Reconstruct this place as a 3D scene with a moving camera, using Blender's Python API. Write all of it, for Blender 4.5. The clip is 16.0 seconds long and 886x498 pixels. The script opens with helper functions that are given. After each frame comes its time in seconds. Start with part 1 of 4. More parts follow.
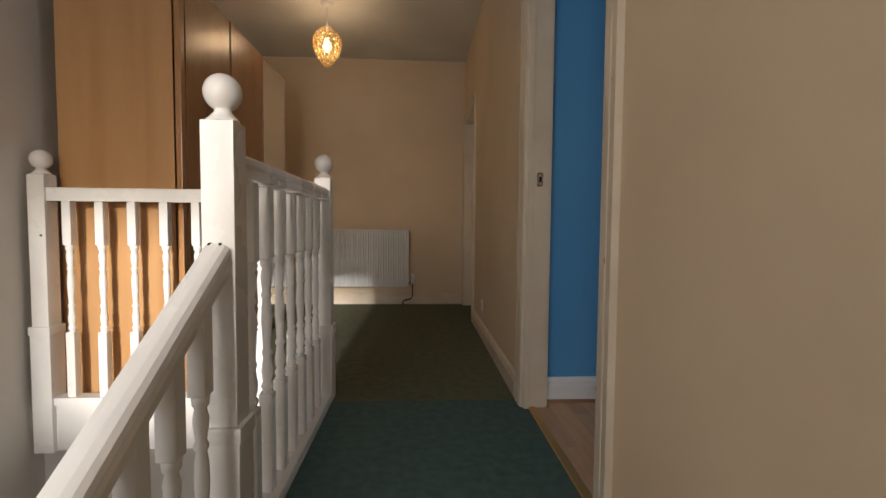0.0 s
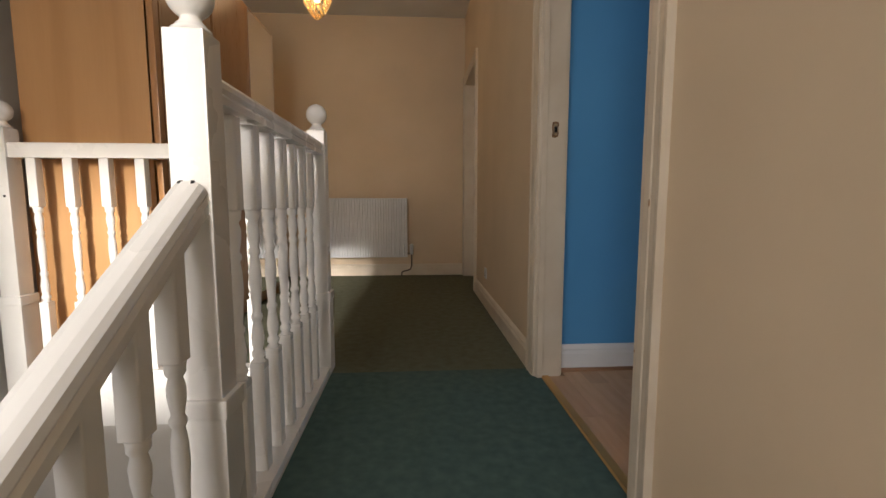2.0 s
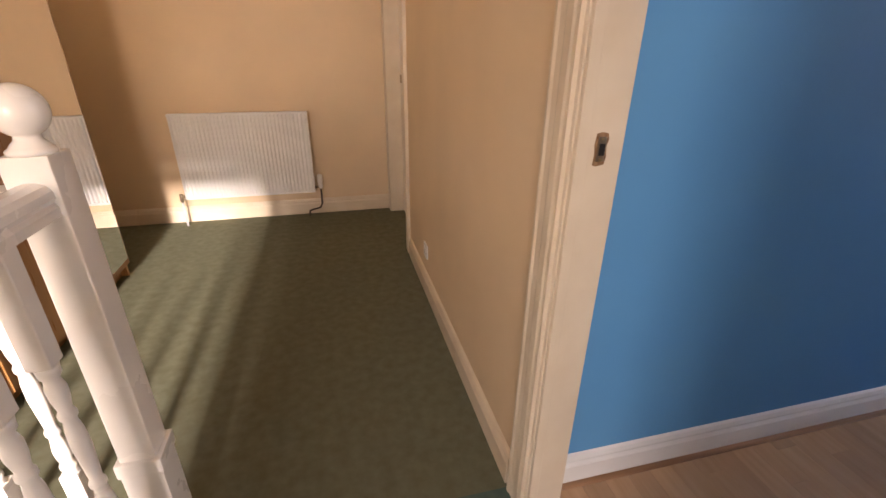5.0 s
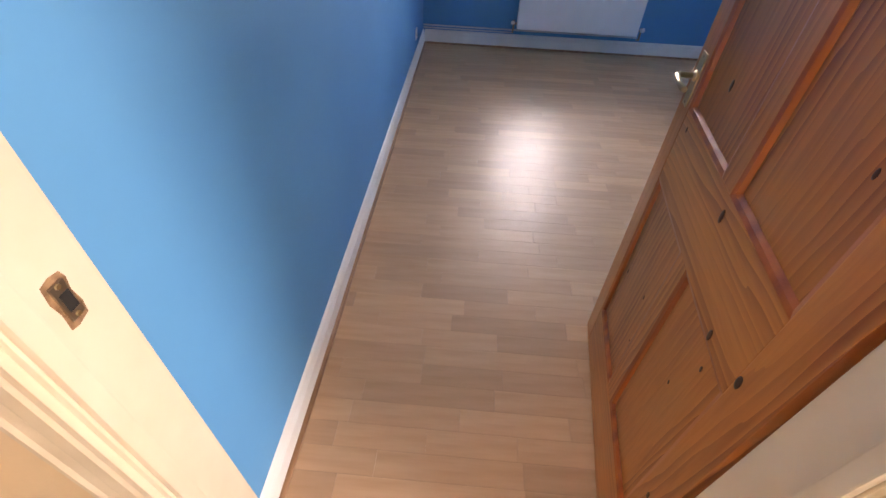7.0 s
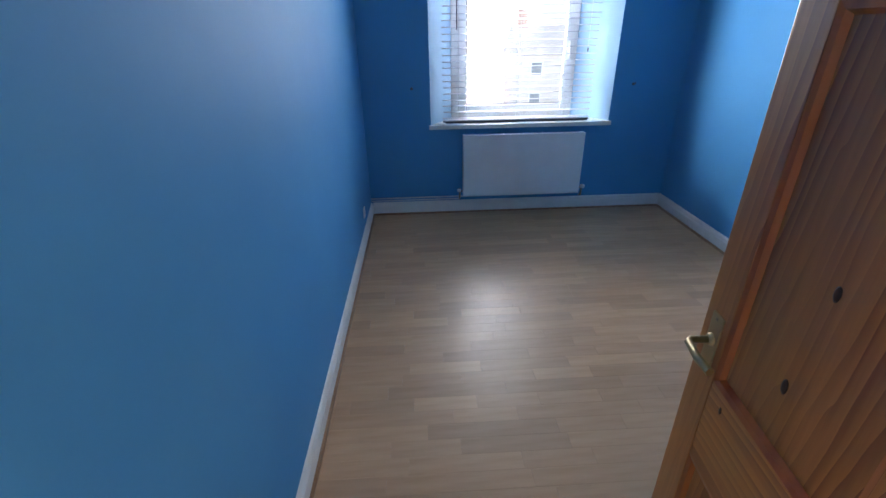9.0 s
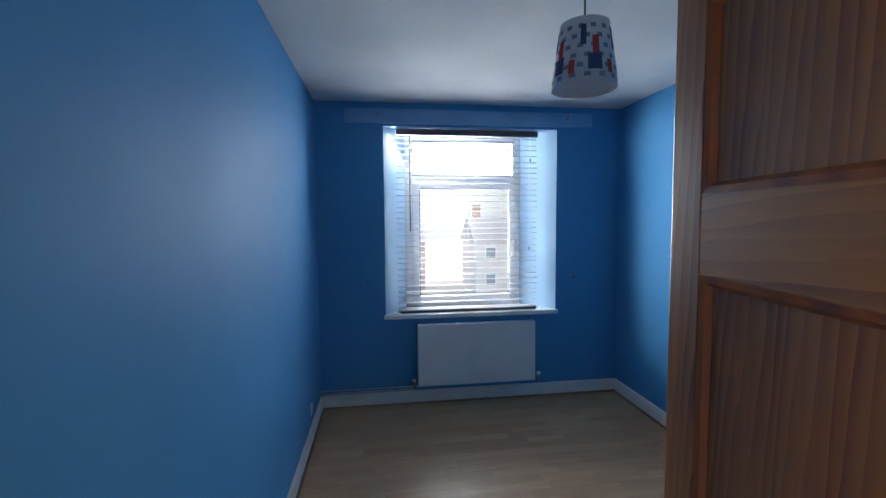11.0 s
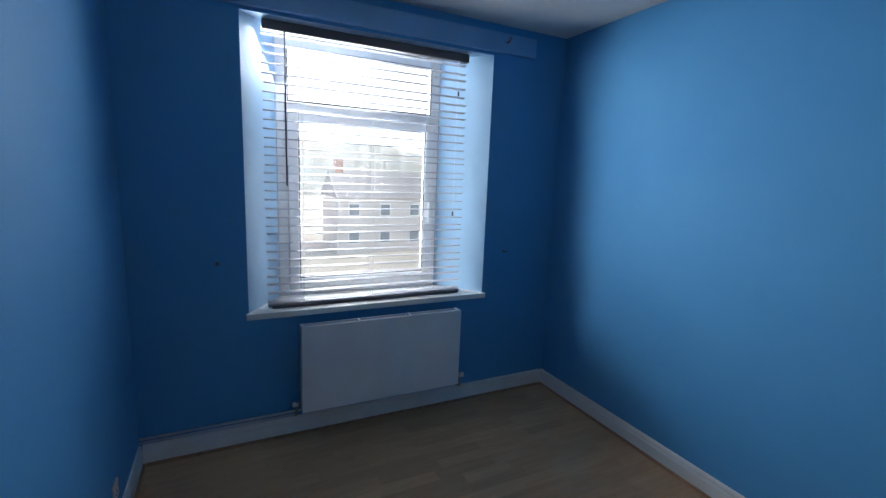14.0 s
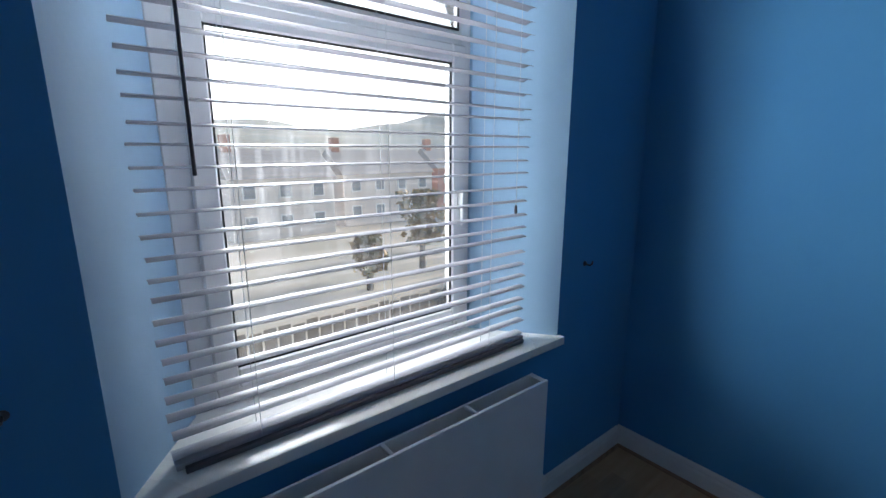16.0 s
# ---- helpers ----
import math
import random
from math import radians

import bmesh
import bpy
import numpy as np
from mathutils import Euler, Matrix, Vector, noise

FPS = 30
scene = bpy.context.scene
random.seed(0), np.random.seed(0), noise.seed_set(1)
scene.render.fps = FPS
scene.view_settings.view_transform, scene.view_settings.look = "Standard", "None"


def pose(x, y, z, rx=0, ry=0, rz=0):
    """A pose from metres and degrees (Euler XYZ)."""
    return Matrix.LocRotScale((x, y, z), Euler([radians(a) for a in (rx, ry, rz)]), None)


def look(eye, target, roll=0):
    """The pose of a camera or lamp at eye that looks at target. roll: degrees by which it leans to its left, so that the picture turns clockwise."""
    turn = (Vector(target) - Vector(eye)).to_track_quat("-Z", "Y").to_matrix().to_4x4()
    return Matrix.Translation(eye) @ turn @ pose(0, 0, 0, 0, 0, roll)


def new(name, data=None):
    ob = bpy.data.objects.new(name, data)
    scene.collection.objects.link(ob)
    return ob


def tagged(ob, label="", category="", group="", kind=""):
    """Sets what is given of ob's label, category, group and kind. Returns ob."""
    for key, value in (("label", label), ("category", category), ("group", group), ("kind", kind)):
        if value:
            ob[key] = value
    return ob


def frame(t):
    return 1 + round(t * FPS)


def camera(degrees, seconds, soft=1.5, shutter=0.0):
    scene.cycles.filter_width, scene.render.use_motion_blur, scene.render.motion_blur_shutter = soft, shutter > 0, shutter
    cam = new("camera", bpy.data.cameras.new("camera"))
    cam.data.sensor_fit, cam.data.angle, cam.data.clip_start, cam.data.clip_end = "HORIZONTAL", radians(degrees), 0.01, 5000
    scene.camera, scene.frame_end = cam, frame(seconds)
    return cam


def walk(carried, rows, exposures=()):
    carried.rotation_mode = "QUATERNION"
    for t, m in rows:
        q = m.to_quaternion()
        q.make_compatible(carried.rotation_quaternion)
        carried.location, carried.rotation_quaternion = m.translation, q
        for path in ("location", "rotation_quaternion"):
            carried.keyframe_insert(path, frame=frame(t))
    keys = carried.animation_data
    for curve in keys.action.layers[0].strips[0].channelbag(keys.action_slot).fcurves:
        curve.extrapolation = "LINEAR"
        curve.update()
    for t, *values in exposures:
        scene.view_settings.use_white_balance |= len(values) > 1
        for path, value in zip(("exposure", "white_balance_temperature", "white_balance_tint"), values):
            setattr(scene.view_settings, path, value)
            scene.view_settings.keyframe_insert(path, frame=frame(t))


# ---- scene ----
# plan units to metres
S = 0.88

def metres(p):
    return tuple(S * c for c in p)

cam = camera(90.1, 16.0)
PATH = [
    (0, (-0.537, -2.19, 0.921), (-0.427, -0.196, 0.82), 0.5),
    (0.5, (-0.54, -2.203, 0.932), (-0.425, -0.207, 0.93), 0.4),
    (1, (-0.535, -2.198, 0.951), (-0.422, -0.201, 0.947), 0.1),
    (1.5, (-0.572, -2.164, 0.882), (-0.448, -0.168, 0.846), -0.0),
    (2, (-0.578, -2.011, 0.831), (-0.447, -0.027, 0.622), -0.0),
    (2.5, (-0.525, -1.772, 0.819), (-0.406, 0.206, 0.547), 0.5),
    (3, (-0.549, -1.528, 0.821), (-0.449, 0.444, 0.506), 1.0),
    (3.2, (-0.574, -1.412, 0.88), (-0.477, 0.56, 0.563), 1.0),
    (5.3, (-0.447, -0.769, 1.397), (0.19, 0.84, 0.39), 1.4),
    (5.5, (-0.411, -0.724, 1.425), (0.411, 0.709, 0.298), 2.2),
    (6, (-0.284, -0.607, 1.505), (0.851, 0.305, 0.134), 1.4),
    (6.5, (-0.234, -0.518, 1.528), (1.135, -0.02, 0.157), 3.4),
    (7, (-0.224, -0.427, 1.55), (1.243, -0.367, 0.192), 2.9),
    (7.5, (-0.177, -0.398, 1.557), (1.297, -0.477, 0.207), 3.5),
    (8, (-0.016, -0.448, 1.577), (1.554, -0.485, 0.339), 1.1),
    (8.5, (0.158, -0.482, 1.64), (1.853, -0.511, 0.58), 0.3),
    (9, (0.284, -0.434, 1.7), (2.074, -0.52, 0.813), -1.0),
    (9.5, (0.354, -0.42, 1.755), (2.238, -0.585, 1.107), -0.7),
    (10, (0.328, -0.495, 1.798), (2.277, -0.694, 1.394), -0.7),
    (10.2, (0.302, -0.515, 1.791), (2.265, -0.723, 1.469), -0.6),
    (12.3, (0.351, -0.477, 1.885), (2.324, -0.798, 1.83), -0.7),
    (12.5, (0.423, -0.433, 1.86), (2.382, -0.788, 1.668), -0.8),
    (13, (0.771, -0.409, 1.827), (2.701, -0.838, 1.529), 0.8),
    (13.5, (1.152, -0.42, 1.824), (3.04, -0.99, 1.491), 1.5),
    (14, (1.616, -0.446, 1.794), (3.388, -1.317, 1.473), 2.2),
    (14.5, (2.052, -0.49, 1.745), (3.732, -1.525, 1.416), 2.0),
    (15, (2.521, -0.501, 1.767), (4.185, -1.56, 1.436), 1.2),
    (15.5, (2.985, -0.511, 1.765), (4.64, -1.588, 1.446), 0.8),
    (16, (3.365, -0.58, 1.757), (4.89, -1.801, 1.331), 0.0),
]
EXPOSURES = [(0.0, 0.0, 6200, 13), (1.5, 0.1, 6200, 13), (2.5, 0.55, 6150, 13), (3.0, 0.6, 6100, 14), (5.3, 1.75, 7000, 26), (6.0, 2.35, 6900, 22), (7.0, 2.7, 7100, 24), (8.0, 2.9, 6800, 14), (8.5, 2.85, 6250, 9),
             (9.0, 2.1, 5900, 8), (10.0, 1.3, 5500, 4), (12.3, 1.85, 6800, 9), (13.0, 1.75, 6500, 8), (14.0, 1.25, 6100, 6), (15.0, 0.95, 6050, 6), (16.0, 0.8, 6150, 7)]
walk(cam, [(t, look(metres(eye), metres(target), roll)) for t, eye, target, roll in PATH], EXPOSURES)

# ---- light ----
world = bpy.data.worlds.new("sky")
scene.world = world
world.use_nodes = True
sky = world.node_tree.nodes.new("ShaderNodeTexSky")
sky.sky_type = 'NISHITA'
sky.sun_disc = False
sky.sun_elevation = radians(15.2)
sky.sun_rotation = radians(178)
sky.air_density = 1.0
sky.dust_density = 1.5
bg = world.node_tree.nodes["Background"]
bg.inputs["Strength"].default_value = 0.15
world.node_tree.links.new(sky.outputs[0], bg.inputs[0])

sun = new("sun", bpy.data.lights.new("sun", 'SUN'))
sun.data.energy = 5.0
sun.data.angle = radians(5)
sun.data.color = (1.0, 0.93, 0.82)
sun.matrix_world = look((0, 0, 0), (-0.02, 1.0, -0.272))

def area_lamp(name, eye, target, w, h, watts, colour):
    l = bpy.data.lights.new(name, 'AREA')
    l.shape, l.size, l.size_y, l.energy, l.color = 'RECTANGLE', S * w, S * h, S * S * watts, colour
    o = new(name, l)
    o.matrix_world = look(metres(eye), metres(target))
    return o

# daylight in the two window openings
area_lamp("window_daylight", (5.30, -1.08, 1.95), (2.8, -2.2, 0.55), 1.3, 1.6, 66, (0.95, 0.97, 1.0))
area_lamp("stair_window_daylight", (-1.65, -4.08, 1.7), (-1.65, 0, 0.9), 1.3, 1.1, 34, (1.0, 0.97, 0.93))
bulb_lamp = new("bulb_light", bpy.data.lights.new("bulb_light", 'POINT'))
bulb_lamp.data.energy = 2.5
bulb_lamp.data.color = (1.0, 0.68, 0.38)
bulb_lamp.data.shadow_soft_size = 0.03
bulb_lamp.location = metres((-1.34, 1.78, 2.48))

# ---- materials ----
def material(name, base, rough=0.6, metal=0.0, spots=None, scale=6.0, stretch=(1, 1, 1), bump=0.1, bump_scale=120.0, amount=0.5, island=0.0, coat=0.0, spec=0.5):
    m = bpy.data.materials.new(name)
    m.use_nodes = True
    t = m.node_tree
    b = t.nodes["Principled BSDF"]
    b.inputs["Roughness"].default_value = rough
    b.inputs["Metallic"].default_value = metal
    b.inputs["Coat Weight"].default_value = coat
    b.inputs["Specular IOR Level"].default_value = spec
    co = t.nodes.new("ShaderNodeTexCoord")
    mp = t.nodes.new("ShaderNodeMapping")
    mp.inputs["Scale"].default_value = stretch
    t.links.new(co.outputs["Object"], mp.inputs[0])
    n = t.nodes.new("ShaderNodeTexNoise")
    n.inputs["Scale"].default_value = scale
    n.inputs["Detail"].default_value = 6
    t.links.new(mp.outputs[0], n.inputs["Vector"])
    ramp = t.nodes.new("ShaderNodeMapRange")
    ramp.inputs["From Min"].default_value, ramp.inputs["From Max"].default_value = 0.3, 0.7
    t.links.new(n.outputs["Fac"], ramp.inputs["Value"])
    mix = t.nodes.new("ShaderNodeMix")
    mix.data_type = 'RGBA'
    mix.inputs["A"].default_value = (*base, 1)
    mix.inputs["B"].default_value = (*(spots or [c * (1 - 0.12 * amount * 2) for c in base]), 1)
    t.links.new(ramp.outputs[0], mix.inputs["Factor"])
    colour = mix.outputs["Result"]
    if island:
        info = t.nodes.new("ShaderNodeObjectInfo")
        geo = t.nodes.new("ShaderNodeNewGeometry")
        add = t.nodes.new("ShaderNodeMath")
        add.operation = 'ADD'
        t.links.new(info.outputs["Random"], add.inputs[0])
        t.links.new(geo.outputs["Random Per Island"], add.inputs[1])
        fr = t.nodes.new("ShaderNodeMath")
        fr.operation = 'FRACT'
        t.links.new(add.outputs[0], fr.inputs[0])
        mr = t.nodes.new("ShaderNodeMapRange")
        mr.inputs["To Min"].default_value, mr.inputs["To Max"].default_value = 1 - island, 1 + island
        t.links.new(fr.outputs[0], mr.inputs["Value"])
        hsv = t.nodes.new("ShaderNodeHueSaturation")
        t.links.new(mr.outputs[0], hsv.inputs["Value"])
        t.links.new(colour, hsv.inputs["Color"])
        colour = hsv.outputs[0]
    t.links.new(colour, b.inputs["Base Color"])
    n2 = t.nodes.new("ShaderNodeTexNoise")
    n2.inputs["Scale"].default_value = bump_scale
    n2.inputs["Detail"].default_value = 3
    t.links.new(mp.outputs[0], n2.inputs["Vector"])
    bp = t.nodes.new("ShaderNodeBump")
    bp.inputs["Strength"].default_value = bump
    bp.inputs["Distance"].default_value = 0.004
    t.links.new(n2.outputs["Fac"], bp.inputs["Height"])
    t.links.new(bp.outputs[0], b.inputs["Normal"])
    rr = t.nodes.new("ShaderNodeMapRange")
    rr.inputs["To Min"].default_value, rr.inputs["To Max"].default_value = max(0.02, rough - 0.06), min(1, rough + 0.06)
    t.links.new(n.outputs["Fac"], rr.inputs["Value"])
    t.links.new(rr.outputs[0], b.inputs["Roughness"])
    return m

def wood(name, base, dark, along, rough=0.4, ring=9.0, coat=0.0, warp=3.0, saw=False):
    """Sawn timber with bands of grain that run along one axis."""
    m = bpy.data.materials.new(name)
    m.use_nodes = True
    t = m.node_tree
    b = t.nodes["Principled BSDF"]
    b.inputs["Coat Weight"].default_value = coat
    b.inputs["Coat Roughness"].default_value = 0.25
    co = t.nodes.new("ShaderNodeTexCoord")
    info = t.nodes.new("ShaderNodeObjectInfo")
    shift = t.nodes.new("ShaderNodeVectorMath")
    shift.operation = 'MULTIPLY_ADD'
    t.links.new(info.outputs["Random"], shift.inputs[0])
    shift.inputs[1].default_value = (7, 5, 3)
    t.links.new(co.outputs["Object"], shift.inputs[2])
    mp = t.nodes.new("ShaderNodeMapping")
    mp.inputs["Scale"].default_value = [0.07 if i == along else 1.0 for i in range(3)]
    t.links.new(shift.outputs[0], mp.inputs[0])
    w = t.nodes.new("ShaderNodeTexWave")
    w.bands_direction = 'DIAGONAL'
    w.wave_profile = 'SAW' if saw else 'SIN'
    w.inputs["Scale"].default_value = ring
    w.inputs["Distortion"].default_value = warp
    w.inputs["Detail"].default_value = 2
    w.inputs["Detail Scale"].default_value = 0.9
    t.links.new(mp.outputs[0], w.inputs["Vector"])
    n = t.nodes.new("ShaderNodeTexNoise")
    n.inputs["Scale"].default_value = 140
    n.inputs["Detail"].default_value = 4
    t.links.new(mp.outputs[0], n.inputs["Vector"])
    big = t.nodes.new("ShaderNodeTexNoise")
    big.inputs["Scale"].default_value = 5
    t.links.new(mp.outputs[0], big.inputs["Vector"])
    a1 = t.nodes.new("ShaderNodeMath")
    a1.operation = 'MULTIPLY_ADD'
    a1.inputs[1].default_value = 0.5
    t.links.new(n.outputs["Fac"], a1.inputs[0])
    fade = t.nodes.new("ShaderNodeMapRange")
    fade.inputs["From Min"].default_value, fade.inputs["From Max"].default_value = 0.38, 0.62
    fade.inputs["To Min"].default_value = 0.12
    patch = t.nodes.new("ShaderNodeTexNoise")
    patch.inputs["Scale"].default_value = 11
    patch.inputs["Detail"].default_value = 2
    t.links.new(mp.outputs[0], patch.inputs["Vector"])
    t.links.new(patch.outputs["Fac"], fade.inputs["Value"])
    bands = t.nodes.new("ShaderNodeMath")
    bands.operation = 'MULTIPLY'
    t.links.new(w.outputs["Fac"], bands.inputs[0])
    t.links.new(fade.outputs[0], bands.inputs[1])
    t.links.new(bands.outputs[0], a1.inputs[2])
    a2 = t.nodes.new("ShaderNodeMath")
    a2.operation = 'MULTIPLY_ADD'
    a2.inputs[1].default_value = 0.9
    t.links.new(big.outputs["Fac"], a2.inputs[0])
    t.links.new(a1.outputs[0], a2.inputs[2])
    mr = t.nodes.new("ShaderNodeMapRange")
    mr.inputs["From Min"].default_value, mr.inputs["From Max"].default_value = 0.5, 1.55
    t.links.new(a2.outputs[0], mr.inputs["Value"])
    mix = t.nodes.new("ShaderNodeMix")
    mix.data_type = 'RGBA'
    mix.inputs["A"].default_value, mix.inputs["B"].default_value = (*base, 1), (*dark, 1)
    t.links.new(mr.outputs[0], mix.inputs["Factor"])
    t.links.new(mix.outputs["Result"], b.inputs["Base Color"])
    rr = t.nodes.new("ShaderNodeMapRange")
    rr.inputs["To Min"].default_value, rr.inputs["To Max"].default_value = rough - 0.08, rough + 0.08
    t.links.new(n.outputs["Fac"], rr.inputs["Value"])
    t.links.new(rr.outputs[0], b.inputs["Roughness"])
    bp = t.nodes.new("ShaderNodeBump")
    bp.inputs["Strength"].default_value = 0.08
    bp.inputs["Distance"].default_value = 0.002
    t.links.new(a1.outputs[0], bp.inputs["Height"])
    t.links.new(bp.outputs[0], b.inputs["Normal"])
    return m

def plain(name, base, rough=0.5, metal=0.0, emit=0.0, transmission=0.0, alpha=1.0):
    m = bpy.data.materials.new(name)
    m.use_nodes = True
    b = m.node_tree.nodes["Principled BSDF"]
    b.inputs["Base Color"].default_value = (*base, 1)
    b.inputs["Roughness"].default_value = rough
    b.inputs["Metallic"].default_value = metal
    b.inputs["Transmission Weight"].default_value = transmission
    if emit:
        b.inputs["Emission Color"].default_value = (*base, 1)
        b.inputs["Emission Strength"].default_value = emit
    return m

CREAM = material("cream_paint", (0.69, 0.535, 0.355), 0.55, scale=1.6, bump=0.12, bump_scale=60, amount=0.5)
BLUE = material("blue_paint", (0.100, 0.305, 0.555), 0.6, scale=1.3, bump=0.10, bump_scale=45, amount=0.5, spots=(0.085, 0.275, 0.53), spec=0.10)
# paler blue than the wall, for the reveal faces
REVEAL = material("pale_blue_reveal", (0.33, 0.50, 0.68), 0.5, scale=3, bump=0.15, bump_scale=40)
STAIRWALL = material("grey_white_paint", (0.62, 0.58, 0.52), 0.6, scale=1.6, bump=0.12, bump_scale=60)
CEIL = material("ceiling_paint", (0.78, 0.77, 0.75), 0.8, scale=2, bump=0.25, bump_scale=35)
GLOSS = material("white_gloss_paint", (0.80, 0.78, 0.74), 0.28, scale=4, bump=0.05, bump_scale=25, coat=0.3)
CASING = material("aged_cream_gloss", (0.68, 0.59, 0.46), 0.32, scale=7, bump=0.07, bump_scale=25, coat=0.2, spots=(0.61, 0.51, 0.38))
SKIRT = material("white_skirting_paint", (0.78, 0.77, 0.74), 0.4, scale=5, bump=0.05, bump_scale=30)
# the far carpet has a lighter, more olive base than the near one
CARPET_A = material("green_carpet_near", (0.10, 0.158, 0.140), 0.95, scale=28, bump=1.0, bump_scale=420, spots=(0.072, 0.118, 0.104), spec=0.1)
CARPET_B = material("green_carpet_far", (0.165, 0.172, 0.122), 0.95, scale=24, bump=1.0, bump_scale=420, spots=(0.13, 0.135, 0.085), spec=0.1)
LAMINATE = material("oak_laminate", (0.52, 0.325, 0.19), 0.37, scale=9, stretch=(4, 0.4, 1), bump=0.015, bump_scale=60, spots=(0.44, 0.265, 0.14), island=0.13, spec=0.35)
SUBFLOOR = plain("joint_shadow", (0.33, 0.22, 0.13), 0.6)
BEAD = wood("brown_bead", (0.36, 0.20, 0.11), (0.22, 0.11, 0.05), 0)
PINE_V = wood("pine_upright", (0.55, 0.205, 0.045), (0.24, 0.065, 0.012), 2, 0.36, 30, 0.3, 7, True)
PINE_H = wood("pine_rail", (0.56, 0.21, 0.045), (0.30, 0.09, 0.016), 0, 0.36, 28, 0.3, 6, True)
PINE_D = wood("pine_moulding", (0.46, 0.12, 0.015), (0.25, 0.055, 0.01), 2, 0.33, 10, 0.3)
KNOT = wood("dark_knot", (0.06, 0.02, 0.008), (0.03, 0.01, 0.005), 2, 0.5, 40)
BEECH = wood("beech_laminate", (0.50, 0.285, 0.125), (0.42, 0.225, 0.09), 2, 0.34, 3.0, 0.2, 2)
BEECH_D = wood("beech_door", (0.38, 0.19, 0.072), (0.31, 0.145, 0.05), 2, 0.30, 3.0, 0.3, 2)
BRASS = plain("worn_brass", (0.52, 0.39, 0.21), 0.34, 1.0)
STEEL = plain("worn_steel", (0.35, 0.28, 0.2), 0.45, 1.0)
HOLE = plain("dark_hole", (0.01, 0.008, 0.006), 0.9)
RADW = material("white_radiator_enamel", (0.78, 0.79, 0.80), 0.35, scale=3, bump=0.02, bump_scale=40)
RADIN = material("radiator_inside_metal", (0.18, 0.18, 0.19), 0.6, scale=8)
UPVC = material("white_upvc", (0.82, 0.82, 0.82), 0.3, scale=3, bump=0.02)
GASKET = plain("black_gasket", (0.02, 0.02, 0.02), 0.7)
SLAT = material("white_blind_slat", (0.46, 0.45, 0.49), 0.4, scale=8, bump=0.03)
HEADRAIL = plain("grey_headrail", (0.10, 0.09, 0.10), 0.5)
CORD = plain("white_cord", (0.7, 0.7, 0.7), 0.8)
WAND = plain("dark_wand", (0.05, 0.05, 0.07), 0.3)
MIRROR = plain("mirror_glass", (0.9, 0.9, 0.9), 0.02, 1.0)
PIPE = plain("copper_pipe_painted", (0.06, 0.035, 0.025), 0.4)
PIPEW = material("white_pipe_paint", (0.6, 0.62, 0.65), 0.4)
PLASTIC = plain("white_plastic", (0.75, 0.74, 0.72), 0.35)
BULB = plain("bulb_glow", (1.0, 0.72, 0.36), 0.4, emit=11)
CRYSTAL = plain("amber_crystal", (1.0, 0.78, 0.42), 0.08, transmission=0.9)
SHADE = material("printed_shade_fabric", (0.72, 0.72, 0.75), 0.8, scale=30, bump=0.1)
SHADE_DARK = plain("shade_print_dark", (0.05, 0.07, 0.16), 0.8)
SHADE_RED = plain("shade_print_red", (0.45, 0.06, 0.05), 0.8)
SHADE_GREY = plain("shade_print_grey", (0.22, 0.24, 0.30), 0.8)
BLACKC = plain("black_cable", (0.015, 0.015, 0.015), 0.5)
GOLDSTRIP = plain("brass_threshold", (0.55, 0.34, 0.12), 0.4, 0.7)

gm = bpy.data.materials.new("window_glass")
gm.use_nodes = True
gt = gm.node_tree
gt.nodes.remove(gt.nodes["Principled BSDF"])
tr, gl, fr, mx = (gt.nodes.new(k) for k in ("ShaderNodeBsdfTransparent", "ShaderNodeBsdfGlossy", "ShaderNodeFresnel", "ShaderNodeMixShader"))
gl.inputs["Roughness"].default_value = 0.03
gt.links.new(fr.outputs[0], mx.inputs[0])
gt.links.new(tr.outputs[0], mx.inputs[1])
gt.links.new(gl.outputs[0], mx.inputs[2])
# rain streaks and grime on the panes, with a pale film imitating haze
tl, film, gn, gmap, gco, grime_haze = (gt.nodes.new(k) for k in ("ShaderNodeBsdfTranslucent", "ShaderNodeMixShader", "ShaderNodeTexNoise", "ShaderNodeMapping", "ShaderNodeTexCoord", "ShaderNodeMapRange"))
tl.inputs["Color"].default_value = (0.9, 0.88, 0.88, 1)
gmap.inputs["Scale"].default_value = (1, 26, 1.3)
gn.inputs["Scale"].default_value = 2.0
gn.inputs["Detail"].default_value = 5
grime_haze.inputs["From Min"].default_value, grime_haze.inputs["From Max"].default_value = 0.45, 0.75
grime_haze.inputs["To Min"].default_value, grime_haze.inputs["To Max"].default_value = 0.006, 0.03
gt.links.new(gco.outputs["Object"], gmap.inputs[0])
gt.links.new(gmap.outputs[0], gn.inputs["Vector"])
gt.links.new(gn.outputs["Fac"], grime_haze.inputs["Value"])
gt.links.new(grime_haze.outputs[0], film.inputs[0])
gt.links.new(mx.outputs[0], film.inputs[1])
gt.links.new(tl.outputs[0], film.inputs[2])
gt.links.new(film.outputs[0], gt.nodes["Material Output"].inputs[0])
GLASS = gm

# ---- mesh helpers ----
def bx(bm, x0, x1, y0, y1, z0, z1, mat=0):
    vs = [bm.verts.new((x, y, z)) for x in (x0, x1) for y in (y0, y1) for z in (z0, z1)]
    for f in ((0, 1, 3, 2), (4, 6, 7, 5), (0, 4, 5, 1), (2, 3, 7, 6), (0, 2, 6, 4), (1, 5, 7, 3)):
        bm.faces.new([vs[i] for i in f]).material_index = mat
    return bm

